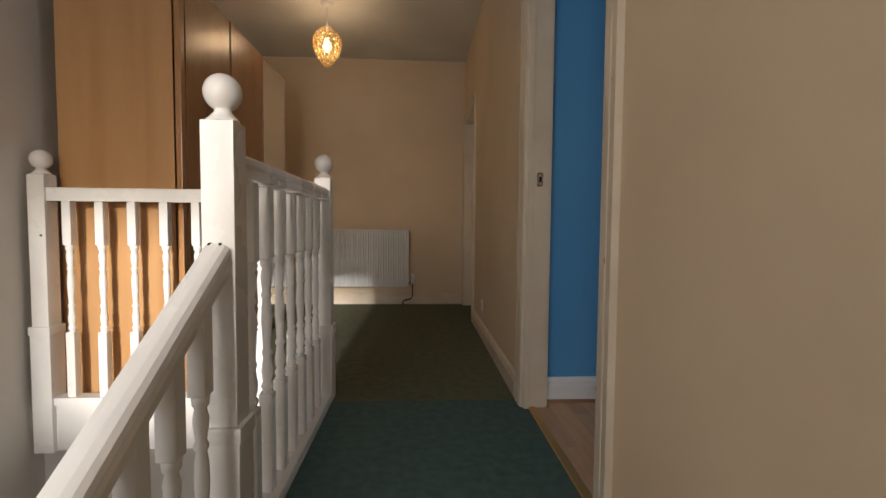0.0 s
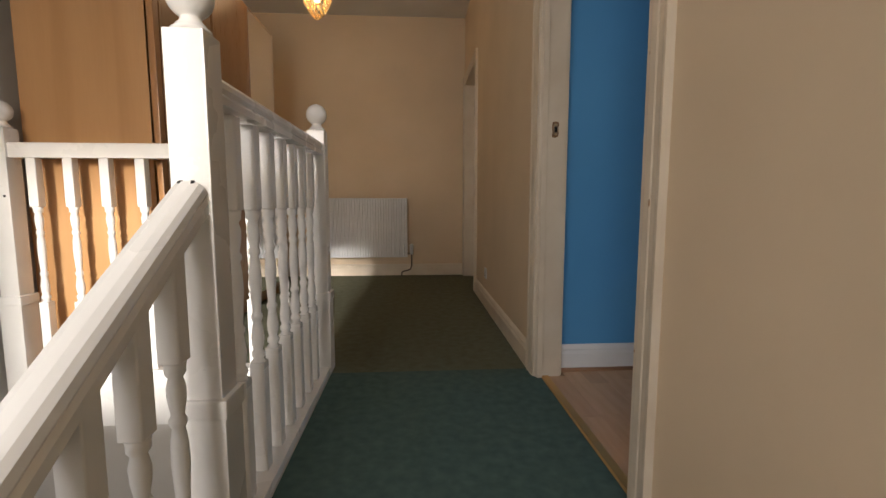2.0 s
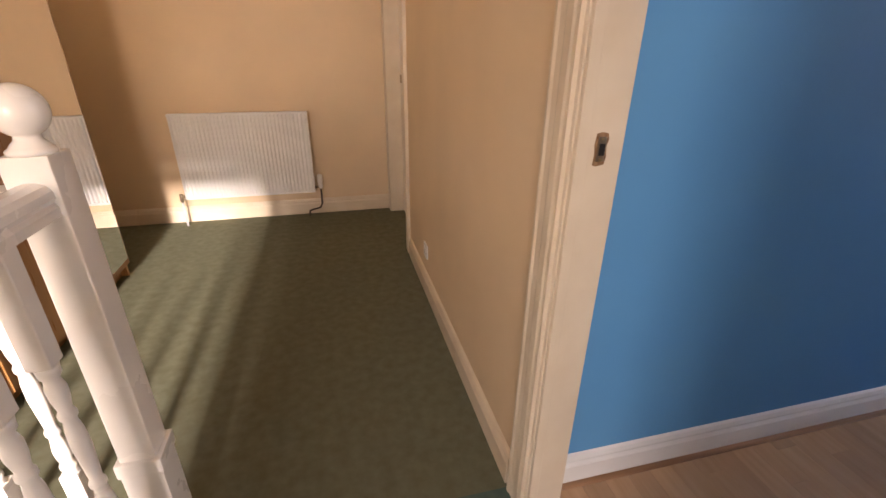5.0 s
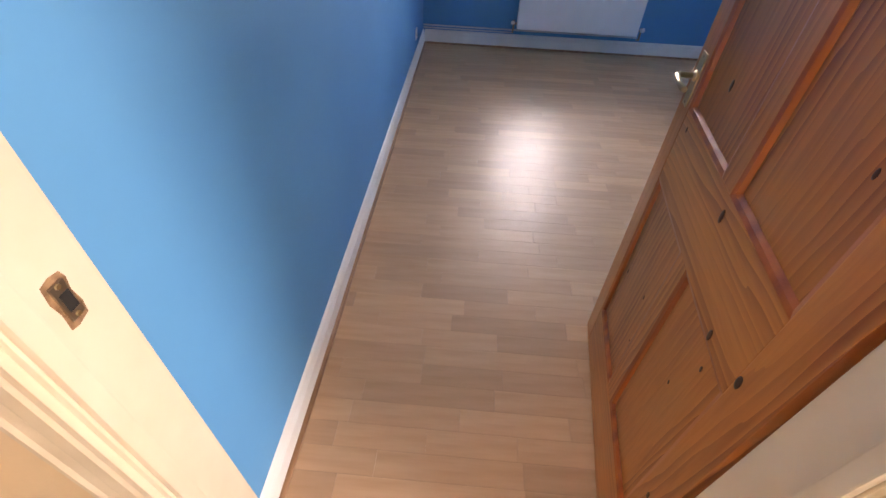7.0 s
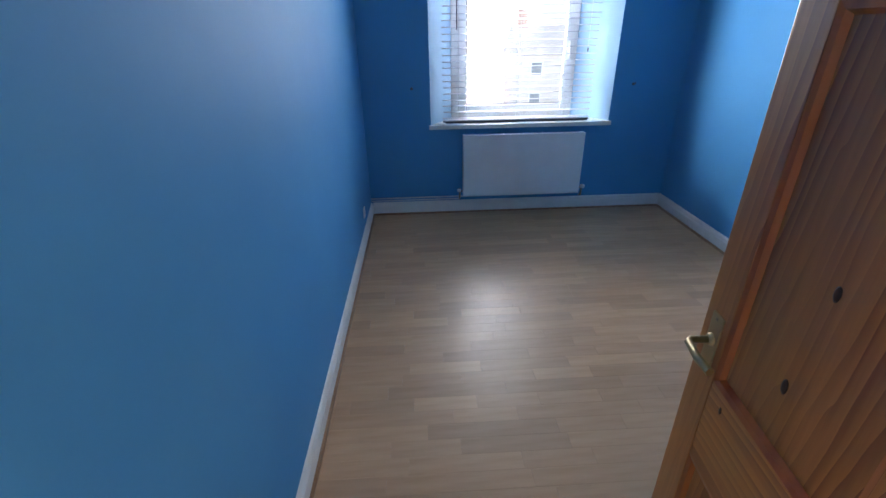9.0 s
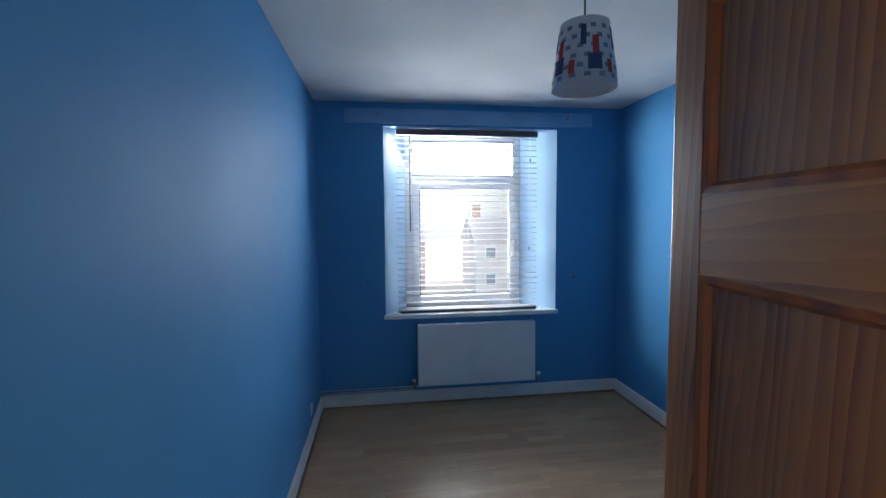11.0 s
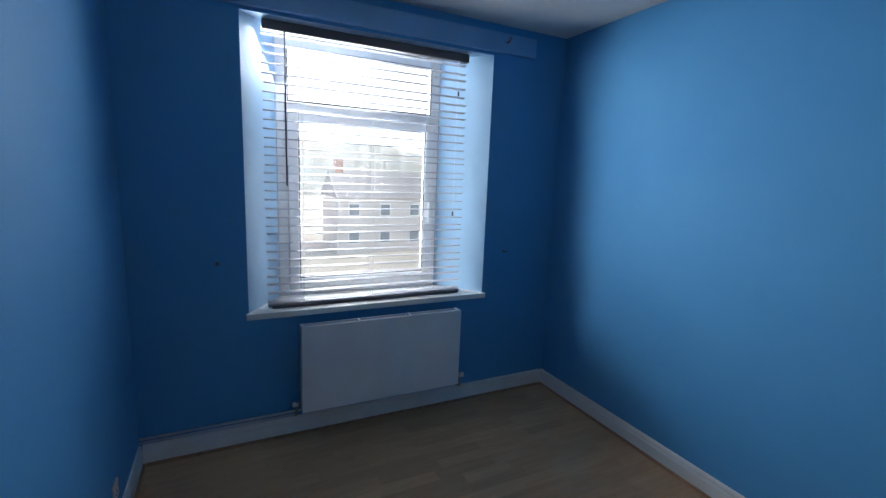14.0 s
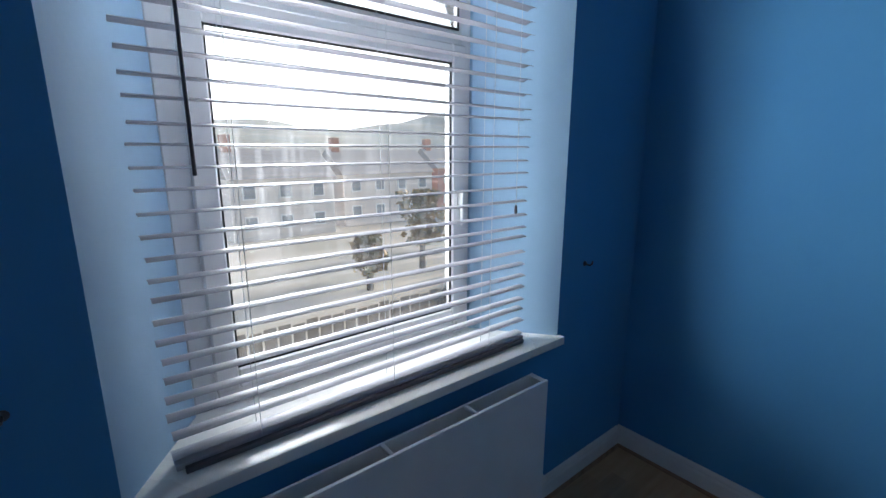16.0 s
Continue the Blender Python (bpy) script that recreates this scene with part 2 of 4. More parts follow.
def box(x0, x1, y0, y1, z0, z1, bevel=0.0, seg=2):
    bm = bx(bmesh.new(), x0, x1, y0, y1, z0, z1)
    if bevel:
        bmesh.ops.bevel(bm, geom=list(bm.edges), offset=bevel, segments=seg, affect='EDGES', profile=0.7)
    return bm

def prism(points, z0, z1):
    """A plan polygon drawn up from z0 to z1."""
    bm = bmesh.new()
    lo = [bm.verts.new((x, y, z0)) for x, y in points]
    hi = [bm.verts.new((x, y, z1)) for x, y in points]
    n = len(points)
    bm.faces.new(lo[::-1])
    bm.faces.new(hi)
    for i in range(n):
        bm.faces.new((lo[i], lo[(i + 1) % n], hi[(i + 1) % n], hi[i]))
    bmesh.ops.recalc_face_normals(bm, faces=bm.faces)
    return bm

def sweep(profile, start, end, up=(0, 0, 1)):
    """A profile of (out, up) pairs drawn from start to end; out is to the left of the way."""
    a, b = Vector(start), Vector(end)
    way = (b - a).normalized()
    up = Vector(up)
    out = up.cross(way).normalized()
    top = way.cross(out)
    bm = bmesh.new()
    rings = [[bm.verts.new(p + out * u + top * v) for u, v in profile] for p in (a, b)]
    n = len(profile)
    for i in range(n):
        bm.faces.new((rings[0][i], rings[0][(i + 1) % n], rings[1][(i + 1) % n], rings[1][i]))
    bm.faces.new(rings[0][::-1])
    bm.faces.new(rings[1])
    bmesh.ops.recalc_face_normals(bm, faces=bm.faces)
    return bm

def lathe(profile, segs=20, axis_x=0.0, axis_y=0.0, bm=None):
    """Turned shape from (radius, height) pairs."""
    bm = bm or bmesh.new()
    rings = []
    for r, z in profile:
        rings.append([bm.verts.new((axis_x + r * math.cos(2 * math.pi * i / segs), axis_y + r * math.sin(2 * math.pi * i / segs), z)) for i in range(segs)])
    for a, b in zip(rings, rings[1:]):
        for i in range(segs):
            f = bm.faces.new((a[i], a[(i + 1) % segs], b[(i + 1) % segs], b[i]))
            f.smooth = True
    bm.faces.new(rings[0][::-1])
    bm.faces.new(rings[-1])
    return bm

def tube(points, r, segs=10):
    bm = bmesh.new()
    pts = [Vector(p) for p in points]
    rings = []
    for i, p in enumerate(pts):
        way = (pts[min(i + 1, len(pts) - 1)] - pts[max(i - 1, 0)]).normalized()
        side = way.cross(Vector((0.31, 0.22, 0.93))).normalized()
        top = side.cross(way)
        rings.append([bm.verts.new(p + r * (side * math.cos(2 * math.pi * k / segs) + top * math.sin(2 * math.pi * k / segs))) for k in range(segs)])
    for a, b in zip(rings, rings[1:]):
        for k in range(segs):
            bm.faces.new((a[k], a[(k + 1) % segs], b[(k + 1) % segs], b[k])).smooth = True
    bm.faces.new(rings[0][::-1])
    bm.faces.new(rings[-1])
    bmesh.ops.recalc_face_normals(bm, faces=bm.faces)
    return bm

def part(name, bm, mat, parent=None, label="", at=None):
    me = bpy.data.meshes.new(name)
    bmesh.ops.recalc_face_normals(bm, faces=bm.faces)
    bm.transform(Matrix.Scale(S, 4))
    bm.to_mesh(me)
    bm.free()
    for m in (mat if isinstance(mat, (list, tuple)) else [mat]):
        me.materials.append(m)
    ob = new(name, me)
    if at is not None:
        ob.matrix_world = Matrix.Translation(metres(at.translation)) @ at.to_3x3().to_4x4()
    if parent is not None:
        ob.parent = parent
        ob.matrix_parent_inverse = Matrix.Identity(4)
    if label:
        tagged(ob, label=label)
    return ob

def thing(name, label, category, at=(0, 0, 0), group="", turn=0):
    ob = new(name)
    ob.matrix_world = pose(*metres(at), 0, 0, turn)
    return tagged(ob, label=label, category=category, group=group)

def structure(name, bm, mat, label="", category="", parent=None):
    return tagged(part(name, bm, mat, parent), label=label, category=category or name.split("_")[0], kind="structure")

# ---- large structure ----
LW, FARY, REARY, LZ, BZ = -2.505, 3.05, -4.0, 2.84, 2.92
RX0, RX1, RY0, RY1 = 0.112, 4.585, -2.935, 0.085

# partition between landing and bedroom: cream outside, blue inside
bm = bmesh.new()
bx(bm, 0, RX0, 0.03, 2.1, -0.05, BZ)
bx(bm, 0, RX0, -0.97, -0.955, -0.05, BZ)
bx(bm, 0, RX0, REARY, -0.97, -2.9, BZ)
bx(bm, 0, RX0, -0.955, 0.03, 2.31, BZ)
bx(bm, 0, RX0, 2.1, 2.96, 2.12, BZ)
bx(bm, 0, RX0, 2.96, FARY, -0.05, BZ)
bm.normal_update()
for f in bm.faces:
    c = f.calc_center_median()
    if c.x > RX0 - 0.01 and c.y < 0.4:
        f.material_index = 1
w = structure("wall_partition", bm, [CREAM, BLUE], "cream painted partition wall, blue on its bedroom side", "wall")
structure("wall_landing_end", box(LW - 0.1, 0.25, FARY, FARY + 0.12, -0.05, LZ), CREAM, "plain cream painted wall at the end of the landing", "wall")
structure("wall_stairwell", box(LW - 0.12, LW, REARY, FARY, -2.9, LZ), STAIRWALL, "off-white painted stairwell wall", "wall")
bm = bmesh.new()
bx(bm, LW, -2.35, REARY - 0.15, REARY, -2.9, LZ)
bx(bm, -0.95, RX0, REARY - 0.15, REARY, -2.9, LZ)
bx(bm, -2.35, -0.95, REARY - 0.15, REARY, -2.9, 0.95)
bx(bm, -2.35, -0.95, REARY - 0.15, REARY, 2.2, LZ)
structure("wall_stair_window", bm, STAIRWALL, "off-white wall with the stair window", "wall")
structure("ceiling_landing", box(LW - 0.1, -0.001, REARY - 0.1, FARY + 0.1, LZ, LZ + 0.1), CEIL, "plain painted landing ceiling", "ceiling")

structure("wall_bedroom_north", box(RX0, 5.06, RY1, RY1 + 0.1, -0.05, BZ + 0.1), BLUE, "blue painted bedroom wall", "wall")
structure("wall_bedroom_south", box(RX0, 5.06, RY0 - 0.1, RY0, -0.05, BZ + 0.1), BLUE, "blue painted bedroom wall", "wall")
structure("ceiling_bedroom", box(RX0, 5.06, RY0 - 0.1, RY1 + 0.1, BZ, BZ + 0.1), CEIL, "plain white bedroom ceiling", "ceiling")
# window wall with splayed reveals
WYL, WYR, FYL, FYR, WX, FX, SILLZ, HEADZ = -0.545, -2.267, -0.765, -1.998, 4.585, 4.925, 0.89, 2.70
OX = 5.06
def window_wall():
    bm = bmesh.new()
    for pts, z0, z1 in (
        ([(WX, RY1), (OX, RY1), (OX, FYL), (FX, FYL), (WX, WYL)], -0.05, BZ + 0.1),
        ([(WX, RY0), (WX, WYR), (FX, FYR), (OX, FYR), (OX, RY0)], -0.05, BZ + 0.1),
        ([(WX, WYL), (FX, FYL), (OX, FYL), (OX, FYR), (FX, FYR), (WX, WYR)], -0.05, SILLZ - 0.04),
        ([(WX, WYL), (FX, FYL), (OX, FYL), (OX, FYR), (FX, FYR), (WX, WYR)], HEADZ, BZ + 0.1)):
        p = prism(pts, z0, z1)
        me = bpy.data.meshes.new("piece")
        p.to_mesh(me)
        p.free()
        bm.from_mesh(me)
        bpy.data.meshes.remove(me)
    bm.normal_update()
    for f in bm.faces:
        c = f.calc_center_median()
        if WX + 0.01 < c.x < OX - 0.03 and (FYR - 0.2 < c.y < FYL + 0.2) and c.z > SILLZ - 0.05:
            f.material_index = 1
    return bm
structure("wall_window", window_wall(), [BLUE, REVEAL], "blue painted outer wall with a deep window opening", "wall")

# floors
WELLX, WELLY = -1.09, 0.12
bm = bx(bmesh.new(), -0.985, 0.035, -0.97, 0.11, -0.2, 0)
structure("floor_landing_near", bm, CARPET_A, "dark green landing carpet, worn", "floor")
bm = bmesh.new()
bx(bm, LW, 0.0, 0.202, FARY, -0.2, 0)
bx(bm, -0.985, 0.0, 0.11, 0.202, -0.2, 0)
bx(bm, 0.0, 0.12, 2.1, 2.96, -0.2, 0)
structure("floor_landing_far", bm, CARPET_B, "lighter olive-green landing carpet", "floor")
floor = structure("floor_bedroom", box(0.055, RX1 + 0.04, RY0 - 0.02, RY1, -0.08, -0.006), SUBFLOOR, "oak-effect laminate strip flooring", "floor")

# stairwell: lower wall, half landing, flight
structure("wall_stair_lower", box(LW, -1.0, 0.2, 0.3, -2.9, -0.2), STAIRWALL, "grey painted wall below the landing", "wall")
structure("wall_stair_side", box(-0.975, -0.9, -0.95, 0.2, -2.9, -0.2), STAIRWALL, "painted wall below the landing edge", "wall")
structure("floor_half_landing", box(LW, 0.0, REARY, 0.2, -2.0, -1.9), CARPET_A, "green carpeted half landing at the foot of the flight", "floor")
stairs = thing("staircase", "green carpeted stair flight rising to the landing", "stairs", (-1.02, -0.97, 0))
for i in range(9):
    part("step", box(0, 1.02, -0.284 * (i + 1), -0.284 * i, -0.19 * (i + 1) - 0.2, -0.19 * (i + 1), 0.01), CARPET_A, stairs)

# ---- trims of the landing ----
SKIRT_P = [(0, 0), (0.018, 0), (0.018, 0.085), (0.012, 0.1), (0.014, 0.108), (0.008, 0.122), (0, 0.13)]
def skirting(name, a, b, mat=SKIRT, label="white painted skirting board"):
    return structure(name, sweep(SKIRT_P, a, b), mat, label, "skirting")
skirting("baseboard_landing_right", (0, 0.125, 0), (0, 1.99, 0), CASING, "cream painted skirting board")
skirting("baseboard_landing_end", (0, FARY, 0), (LW, FARY, 0), CASING, "cream painted skirting board")
skirting("baseboard_bedroom_north", (WX, RY1, 0), (RX0 + 0.018, RY1, 0)) 
skirting("baseboard_bedroom_window", (WX, RY0 + 0.018, 0), (WX, RY1 - 0.018, 0))
skirting("baseboard_bedroom_south", (RX0, RY0, 0), (WX, RY0, 0))
skirting("baseboard_bedroom_west", (RX0, -1.02, 0), (RX0, RY0, 0))
BEAD_P = [(0.018, 0), (0.033, 0), (0.032, 0.007), (0.027, 0.013), (0.018, 0.015)]
for nm, a, b in (("trim_bead_north", (WX - 0.018, RY1, 0), (RX0 + 0.02, RY1, 0)), ("trim_bead_window", (WX, RY0 + 0.033, 0), (WX, RY1 - 0.033, 0)), ("trim_bead_south", (RX0, RY0, 0), (WX - 0.018, RY0, 0))):
    structure(nm, sweep(BEAD_P, a, b), BEAD, "brown wooden quadrant bead along the laminate edge", "trim")

# door casing profile and frames
def casing(parent, y0, y1, side, z1, wid=0.1, x=0.0):
    """Moulded architrave round an opening from y0 to y1 on the wall face x."""
    s = side
    prof = [(0, 0), (0.015, 0), (0.0155, 0.012), (0.0185, 0.02), (0.0185, wid * 0.5), (0.0165, wid * 0.56), (0.018, wid * 0.8), (0.0215, wid * 0.9), (0.0215, wid), (0, wid)]
    for yy, d in ((y0, -1), (y1, 1)):
        bm = bmesh.new()
        lo = [bm.verts.new((x + s * u, yy + d * v, 0)) for u, v in prof]
        hi = [bm.verts.new((x + s * u, yy + d * v, z1 + v)) for u, v in prof]
        for i in range(len(prof)):
            bm.faces.new((lo[i], lo[(i + 1) % len(prof)], hi[(i + 1) % len(prof)], hi[i]))
        bm.faces.new(lo)
        bm.faces.new(hi)
        part("architrave", bm, CASING, parent)
    bm = bmesh.new()
    a = [bm.verts.new((x + s * u, y0 - v, z1 + v)) for u, v in prof]
    b = [bm.verts.new((x + s * u, y1 + v, z1 + v)) for u, v in prof]
    for i in range(len(prof)):
        bm.faces.new((a[i], a[(i + 1) % len(prof)], b[(i + 1) % len(prof)], b[i]))
    bm.faces.new(a)
    bm.faces.new(b)
    part("architrave_head", bm, CASING, parent)

frame1 = thing("door_frame", "aged cream gloss door frame with chipped paint", "door frame")
tagged(frame1, kind="structure")
casing(frame1, -0.94, 0.012, -1, 2.29, 0.09)
casing(frame1, -0.94, 0.012, 1, 2.29, 0.036, x=RX0)
part("jamb", box(-0.004, RX0 + 0.004, 0.0, 0.03, 0, 2.28, 0.003), CASING, frame1)
part("jamb", box(-0.004, RX0 + 0.004, -0.955, -0.925, 0, 2.28, 0.003), CASING, frame1)
part("head_jamb", box(-0.004, RX0 + 0.004, -0.955, 0.03, 2.28, 2.31, 0.003), CASING, frame1)
part("door_stop", box(0.0, 0.028, -0.014, -0.0005, 0, 2.28, 0.003), CASING, frame1)
part("door_stop", box(0.0, 0.028, -0.9245, -0.911, 0, 2.28, 0.003), CASING, frame1)
sp = part("strike_plate", box(0.056, 0.076, -0.003, 0.0005, 1.134, 1.186, 0.001), STEEL, frame1, "worn metal strike plate in chipped paint")
part("latch_hole", box(0.060, 0.073, -0.0042, -0.002, 1.147, 1.172), HOLE, sp)
for z in (1.138, 1.182):
    part("screw", lathe([(0.004, 0), (0.003, 0.0015)], 8), BRASS, sp, at=pose(0.066, -0.003, z, 90, 0, 0))
part("paint_chip", prism([(0.050, -1.126), (0.06, -1.123), (0.078, -1.127), (0.081, -1.145), (0.078, -1.165), (0.082, -1.182), (0.079, -1.193), (0.065, -1.196), (0.052, -1.193), (0.049, -1.17), (0.052, -1.15)], -0.0005, 0.0016), material("bare_filler", (0.34, 0.20, 0.10), 0.8, scale=90, spots=(0.14, 0.07, 0.03)), frame1, "chipped bare wood patch", at=pose(0, 0, 0, -90, 0, 0))
MARK = material("brown_scuff", (0.42, 0.27, 0.15), 0.6, scale=60)
for x, y, z, r in ((-0.0222, -0.993, 0.83, 0.006), (-0.0222, -0.956, 0.457, 0.004), (-0.0222, -1.01, 1.32, 0.004), (-0.0222, -0.965, 1.18, 0.003)):
    part("paint_scuff", lathe([(r, 0), (r * 0.6, 0.0006)], 9), MARK, frame1, at=pose(x, y, z, 0, -90, 0) @ Matrix.Diagonal((1.6, 0.8, 1, 1)))
structure("threshold_strip", sweep([(-0.02, 0), (0.02, 0), (0.015, 0.006), (-0.015, 0.006)], (0.045, -0.925, 0.0), (0.045, 0.0, 0.0)), GOLDSTRIP, "worn brass threshold strip", "trim")

# far closed door on the landing
frame2 = tagged(thing("door_frame_far", "cream painted door frame at the end of the landing", "door frame"), kind="structure")
casing(frame2, 2.12, 2.94, -1, 2.1, 0.09)
part("jamb", box(0, 0.15, 2.1, 2.12, 0, 2.1), CASING, frame2)
part("jamb", box(0, 0.15, 2.94, 2.96, 0, 2.1), CASING, frame2)
part("head_jamb", box(0, 0.15, 2.1, 2.96, 2.1, 2.12), CASING, frame2)
door2 = tagged(thing("door_2", "closed cream painted door", "door"), kind="structure")
part("leaf", box(0.1, 0.14, 2.122, 2.938, 0.006, 2.098, 0.003), CASING, door2)
part("latch", box(0.088, 0.1, 2.86, 2.89, 1.09, 1.15, 0.002), STEEL, door2, "dark metal latch")

# ---- balustrade ----
NEWELS = [(-1.042, -1.005), (-1.032, 0.16), (-2.435, 0.16)]
bal = thing("balustrade", "white gloss wooden banister with turned spindles and ball-topped newels", "banister")
def newel(x, y, zb, top):
    h = 0.041
    p = part("newel_post", box(x - h, x + h, y - h, y + h, zb, top, 0.004), GLOSS, bal)
    part("collar", box(x - h - 0.012, x + h + 0.012, y - h - 0.012, y + h + 0.012, 0.355, 0.40, 0.006), GLOSS, p)
    part("base", box(x - h - 0.007, x + h + 0.007, y - h - 0.007, y + h + 0.007, zb, 0.356, 0.003), GLOSS, p)
    prof = [(0.04, top), (0.04, top + 0.007), (0.033, top + 0.012), (0.030, top + 0.017), (0.022, top + 0.025), (0.021, top + 0.032)]
    prof += [(0.047 * math.sin(a), top + 0.076 - 0.048 * math.cos(a)) for a in [0.46 + i * (math.pi - 0.5) / 14 for i in range(15)]]
    part("ball_finial", lathe(prof, 28, x, y), GLOSS, p)
for (x, y), zb, top in zip(NEWELS, (-1.2, -0.25, -0.25), (1.183, 1.165, 1.165)):
    newel(x, y, zb, top)

for z in (0.33, 0.86):
    part("screw_hole", lathe([(0.006, 0), (0.006, 0.0012)], 10), HOLE, bal, at=pose(-2.415, 0.1188 - 0.0003, z, 90, 0, 0))

def spindle_mesh(z0, z1):
    """Square ends, turned middle with beads; base at z0."""
    L = z1 - z0
    q = 0.021
    a, b = z0 + 0.33 * L, z1 - 0.23 * L
    bm = box(-q, q, -q, q, z0, a, 0.002, 1)
    t = bx(bmesh.new(), -q, q, -q, q, b, z1)
    bmesh.ops.bevel(t, geom=list(t.edges), offset=0.002, segments=1, affect='EDGES')
    me = bpy.data.meshes.new("tmp")
    t.to_mesh(me)
    t.free()
    bm.from_mesh(me)
    bpy.data.meshes.remove(me)
    H = b - a
    prof = [(0.021, 0), (0.014, 0.02), (0.019, 0.04), (0.019, 0.06), (0.013, 0.08), (0.017, 0.12), (0.0185, 0.17), (0.014, 0.24), (0.012, 0.27), (0.0165, 0.29), (0.0165, 0.31), (0.012, 0.33), (0.0145, 0.42), (0.0175, 0.54), (0.016, 0.64), (0.012, 0.70), (0.0165, 0.72), (0.0165, 0.74), (0.012, 0.76), (0.017, 0.83), (0.018, 0.88), (0.013, 0.93), (0.019, 0.95), (0.019, 0.97), (0.021, 1.0)]
    return lathe([(r, a + u * H) for r, u in prof], 14, 0, 0, bm)
sm = bpy.data.meshes.new("spindle")
b0 = spindle_mesh(0.03, 1.045)
b0.transform(Matrix.Scale(S, 4))
b0.to_mesh(sm)
b0.free()
sm.materials.append(GLOSS)
def spindle(x, y, z=0.0):
    o = new("spindle", sm)
    o.matrix_world = pose(S * x, S * y, S * z)
    o.parent = bal
for i in range(7):
    spindle(-1.038, -0.848 + 0.138 * i)
for i in range(8):
    spindle(-2.31 + 0.158 * i, 0.16)
for i in range(14):
    y = -1.15 - 0.125 * i
    spindle(-1.042, y, 0.845 + 0.67 * (y + 1.08) - 1.085)
RAILP = [(-0.034, -0.03), (0.034, -0.03), (0.034, -0.012), (0.028, -0.004), (0.034, 0.006), (0.032, 0.02), (0.024, 0.03), (0.010, 0.035), (-0.010, 0.035), (-0.024, 0.03), (-0.032, 0.02), (-0.034, 0.006), (-0.028, -0.004), (-0.034, -0.012)]
def rounded(bm):
    for f in bm.faces:
        f.smooth = False
    return bm
part("handrail", rounded(sweep(RAILP, (-1.04, -0.965, 1.082), (-1.034, 0.12, 1.082))), GLOSS, bal)
part("handrail", sweep([(-0.03, -0.033), (0.03, -0.033), (0.03, 0.03), (0.026, 0.034), (-0.026, 0.034), (-0.03, 0.03)], (-2.396, 0.16, 1.066), (-1.072, 0.16, 1.066)), GLOSS, bal)
rail = part("stair_handrail", rounded(sweep(RAILP, (-1.042, -2.95, 0.845 - 0.67 * 1.87), (-1.042, -1.045, 0.845))), GLOSS, bal)
for dx in (-0.012, 0.012):
    part("screw_hole", lathe([(0.006, 0), (0.006, 0.0012)], 10), HOLE, rail, at=pose(-1.042 + dx, -1.065, 0.845 + 0.042 - 0.67 * 0.022, 34, 0, 0))
part("string_board", sweep([(-0.02, -0.12), (0.02, -0.12), (0.02, 0.12), (-0.02, 0.12)], (-1.042, -2.95, -0.26 - 0.67 * 1.87), (-1.042, -1.045, -0.26)), GLOSS, bal)
part("base_rail", box(-1.074, -0.99, -0.964, 0.119, 0.0, 0.03, 0.004), GLOSS, bal)
part("base_rail", box(-2.394, -1.074, 0.125, 0.2, -0.01, 0.03, 0.004), GLOSS, bal)
structure("trim_well_fascia", box(-2.503, -1.074, 0.138, 0.198, -0.25, -0.012, 0.004), GLOSS, "white gloss apron board round the stairwell", "trim")
structure("trim_well_fascia_side", box(-1.06, -0.986, -0.99, 0.118, -0.25, -0.002, 0.004), GLOSS, "white gloss apron board round the stairwell", "trim")

# ---- wardrobe ----
wd = thing("wardrobe", "tall beech-effect wardrobe with one mirrored door", "wardrobe", (-2.42, 0.25, 0))
part("side_panel", box(0, 0.60, 0, 0.022, 0, 2.28, 0.002), BEECH, wd)
part("side_panel", box(0, 0.60, 1.83, 1.852, 0, 2.28, 0.002), BEECH, wd)
part("top_panel", box(0, 0.60, 0.022, 1.83, 2.258, 2.28, 0.002), BEECH, wd)
part("back_panel", box(0, 0.012, 0.022, 1.83, 0.08, 2.258), BEECH, wd)
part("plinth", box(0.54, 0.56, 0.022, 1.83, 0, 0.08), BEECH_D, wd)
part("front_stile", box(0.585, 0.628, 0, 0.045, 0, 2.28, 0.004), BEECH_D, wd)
for k in range(2):
    y0 = 0.052 + 0.59 * k
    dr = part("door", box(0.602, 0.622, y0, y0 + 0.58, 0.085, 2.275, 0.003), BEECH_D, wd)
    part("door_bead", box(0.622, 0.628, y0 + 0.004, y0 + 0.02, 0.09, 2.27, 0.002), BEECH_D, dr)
    part("handle", tube([(0.622, y0 + 0.54, 1.0), (0.65, y0 + 0.54, 1.0), (0.65, y0 + 0.54, 1.13), (0.622, y0 + 0.54, 1.13)], 0.005), STEEL, dr)
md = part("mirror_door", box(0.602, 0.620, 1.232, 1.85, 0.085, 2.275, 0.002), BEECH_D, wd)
part("mirror", box(0.6195, 0.624, 1.262, 1.835, 0.12, 2.26), MIRROR, md, "tall mirror pane")

# ---- radiators ----
rad = thing("radiator", "white ribbed panel radiator below a bare cream wall", "radiator", (-1.65, 2.928, 0))
bm = bmesh.new()
n = 34
W = 1.0
pts = []
for i in range(n):
    x0 = 0.012 + (W - 0.024) * i / n
    d = (W - 0.024) / n
    pts += [(x0 + d * 0.1, 0.0), (x0 + d * 0.4, -0.007), (x0 + d * 0.65, -0.007), (x0 + d * 0.95, 0.0)]
lo = [bm.verts.new((x, y, 0.235)) for x, y in pts]
hi = [bm.verts.new((x, y, 0.865)) for x, y in pts]
for i in range(len(pts) - 1):
    bm.faces.new((lo[i], lo[i + 1], hi[i + 1], hi[i]))
part("ribbed_panel", bm, RADW, rad)
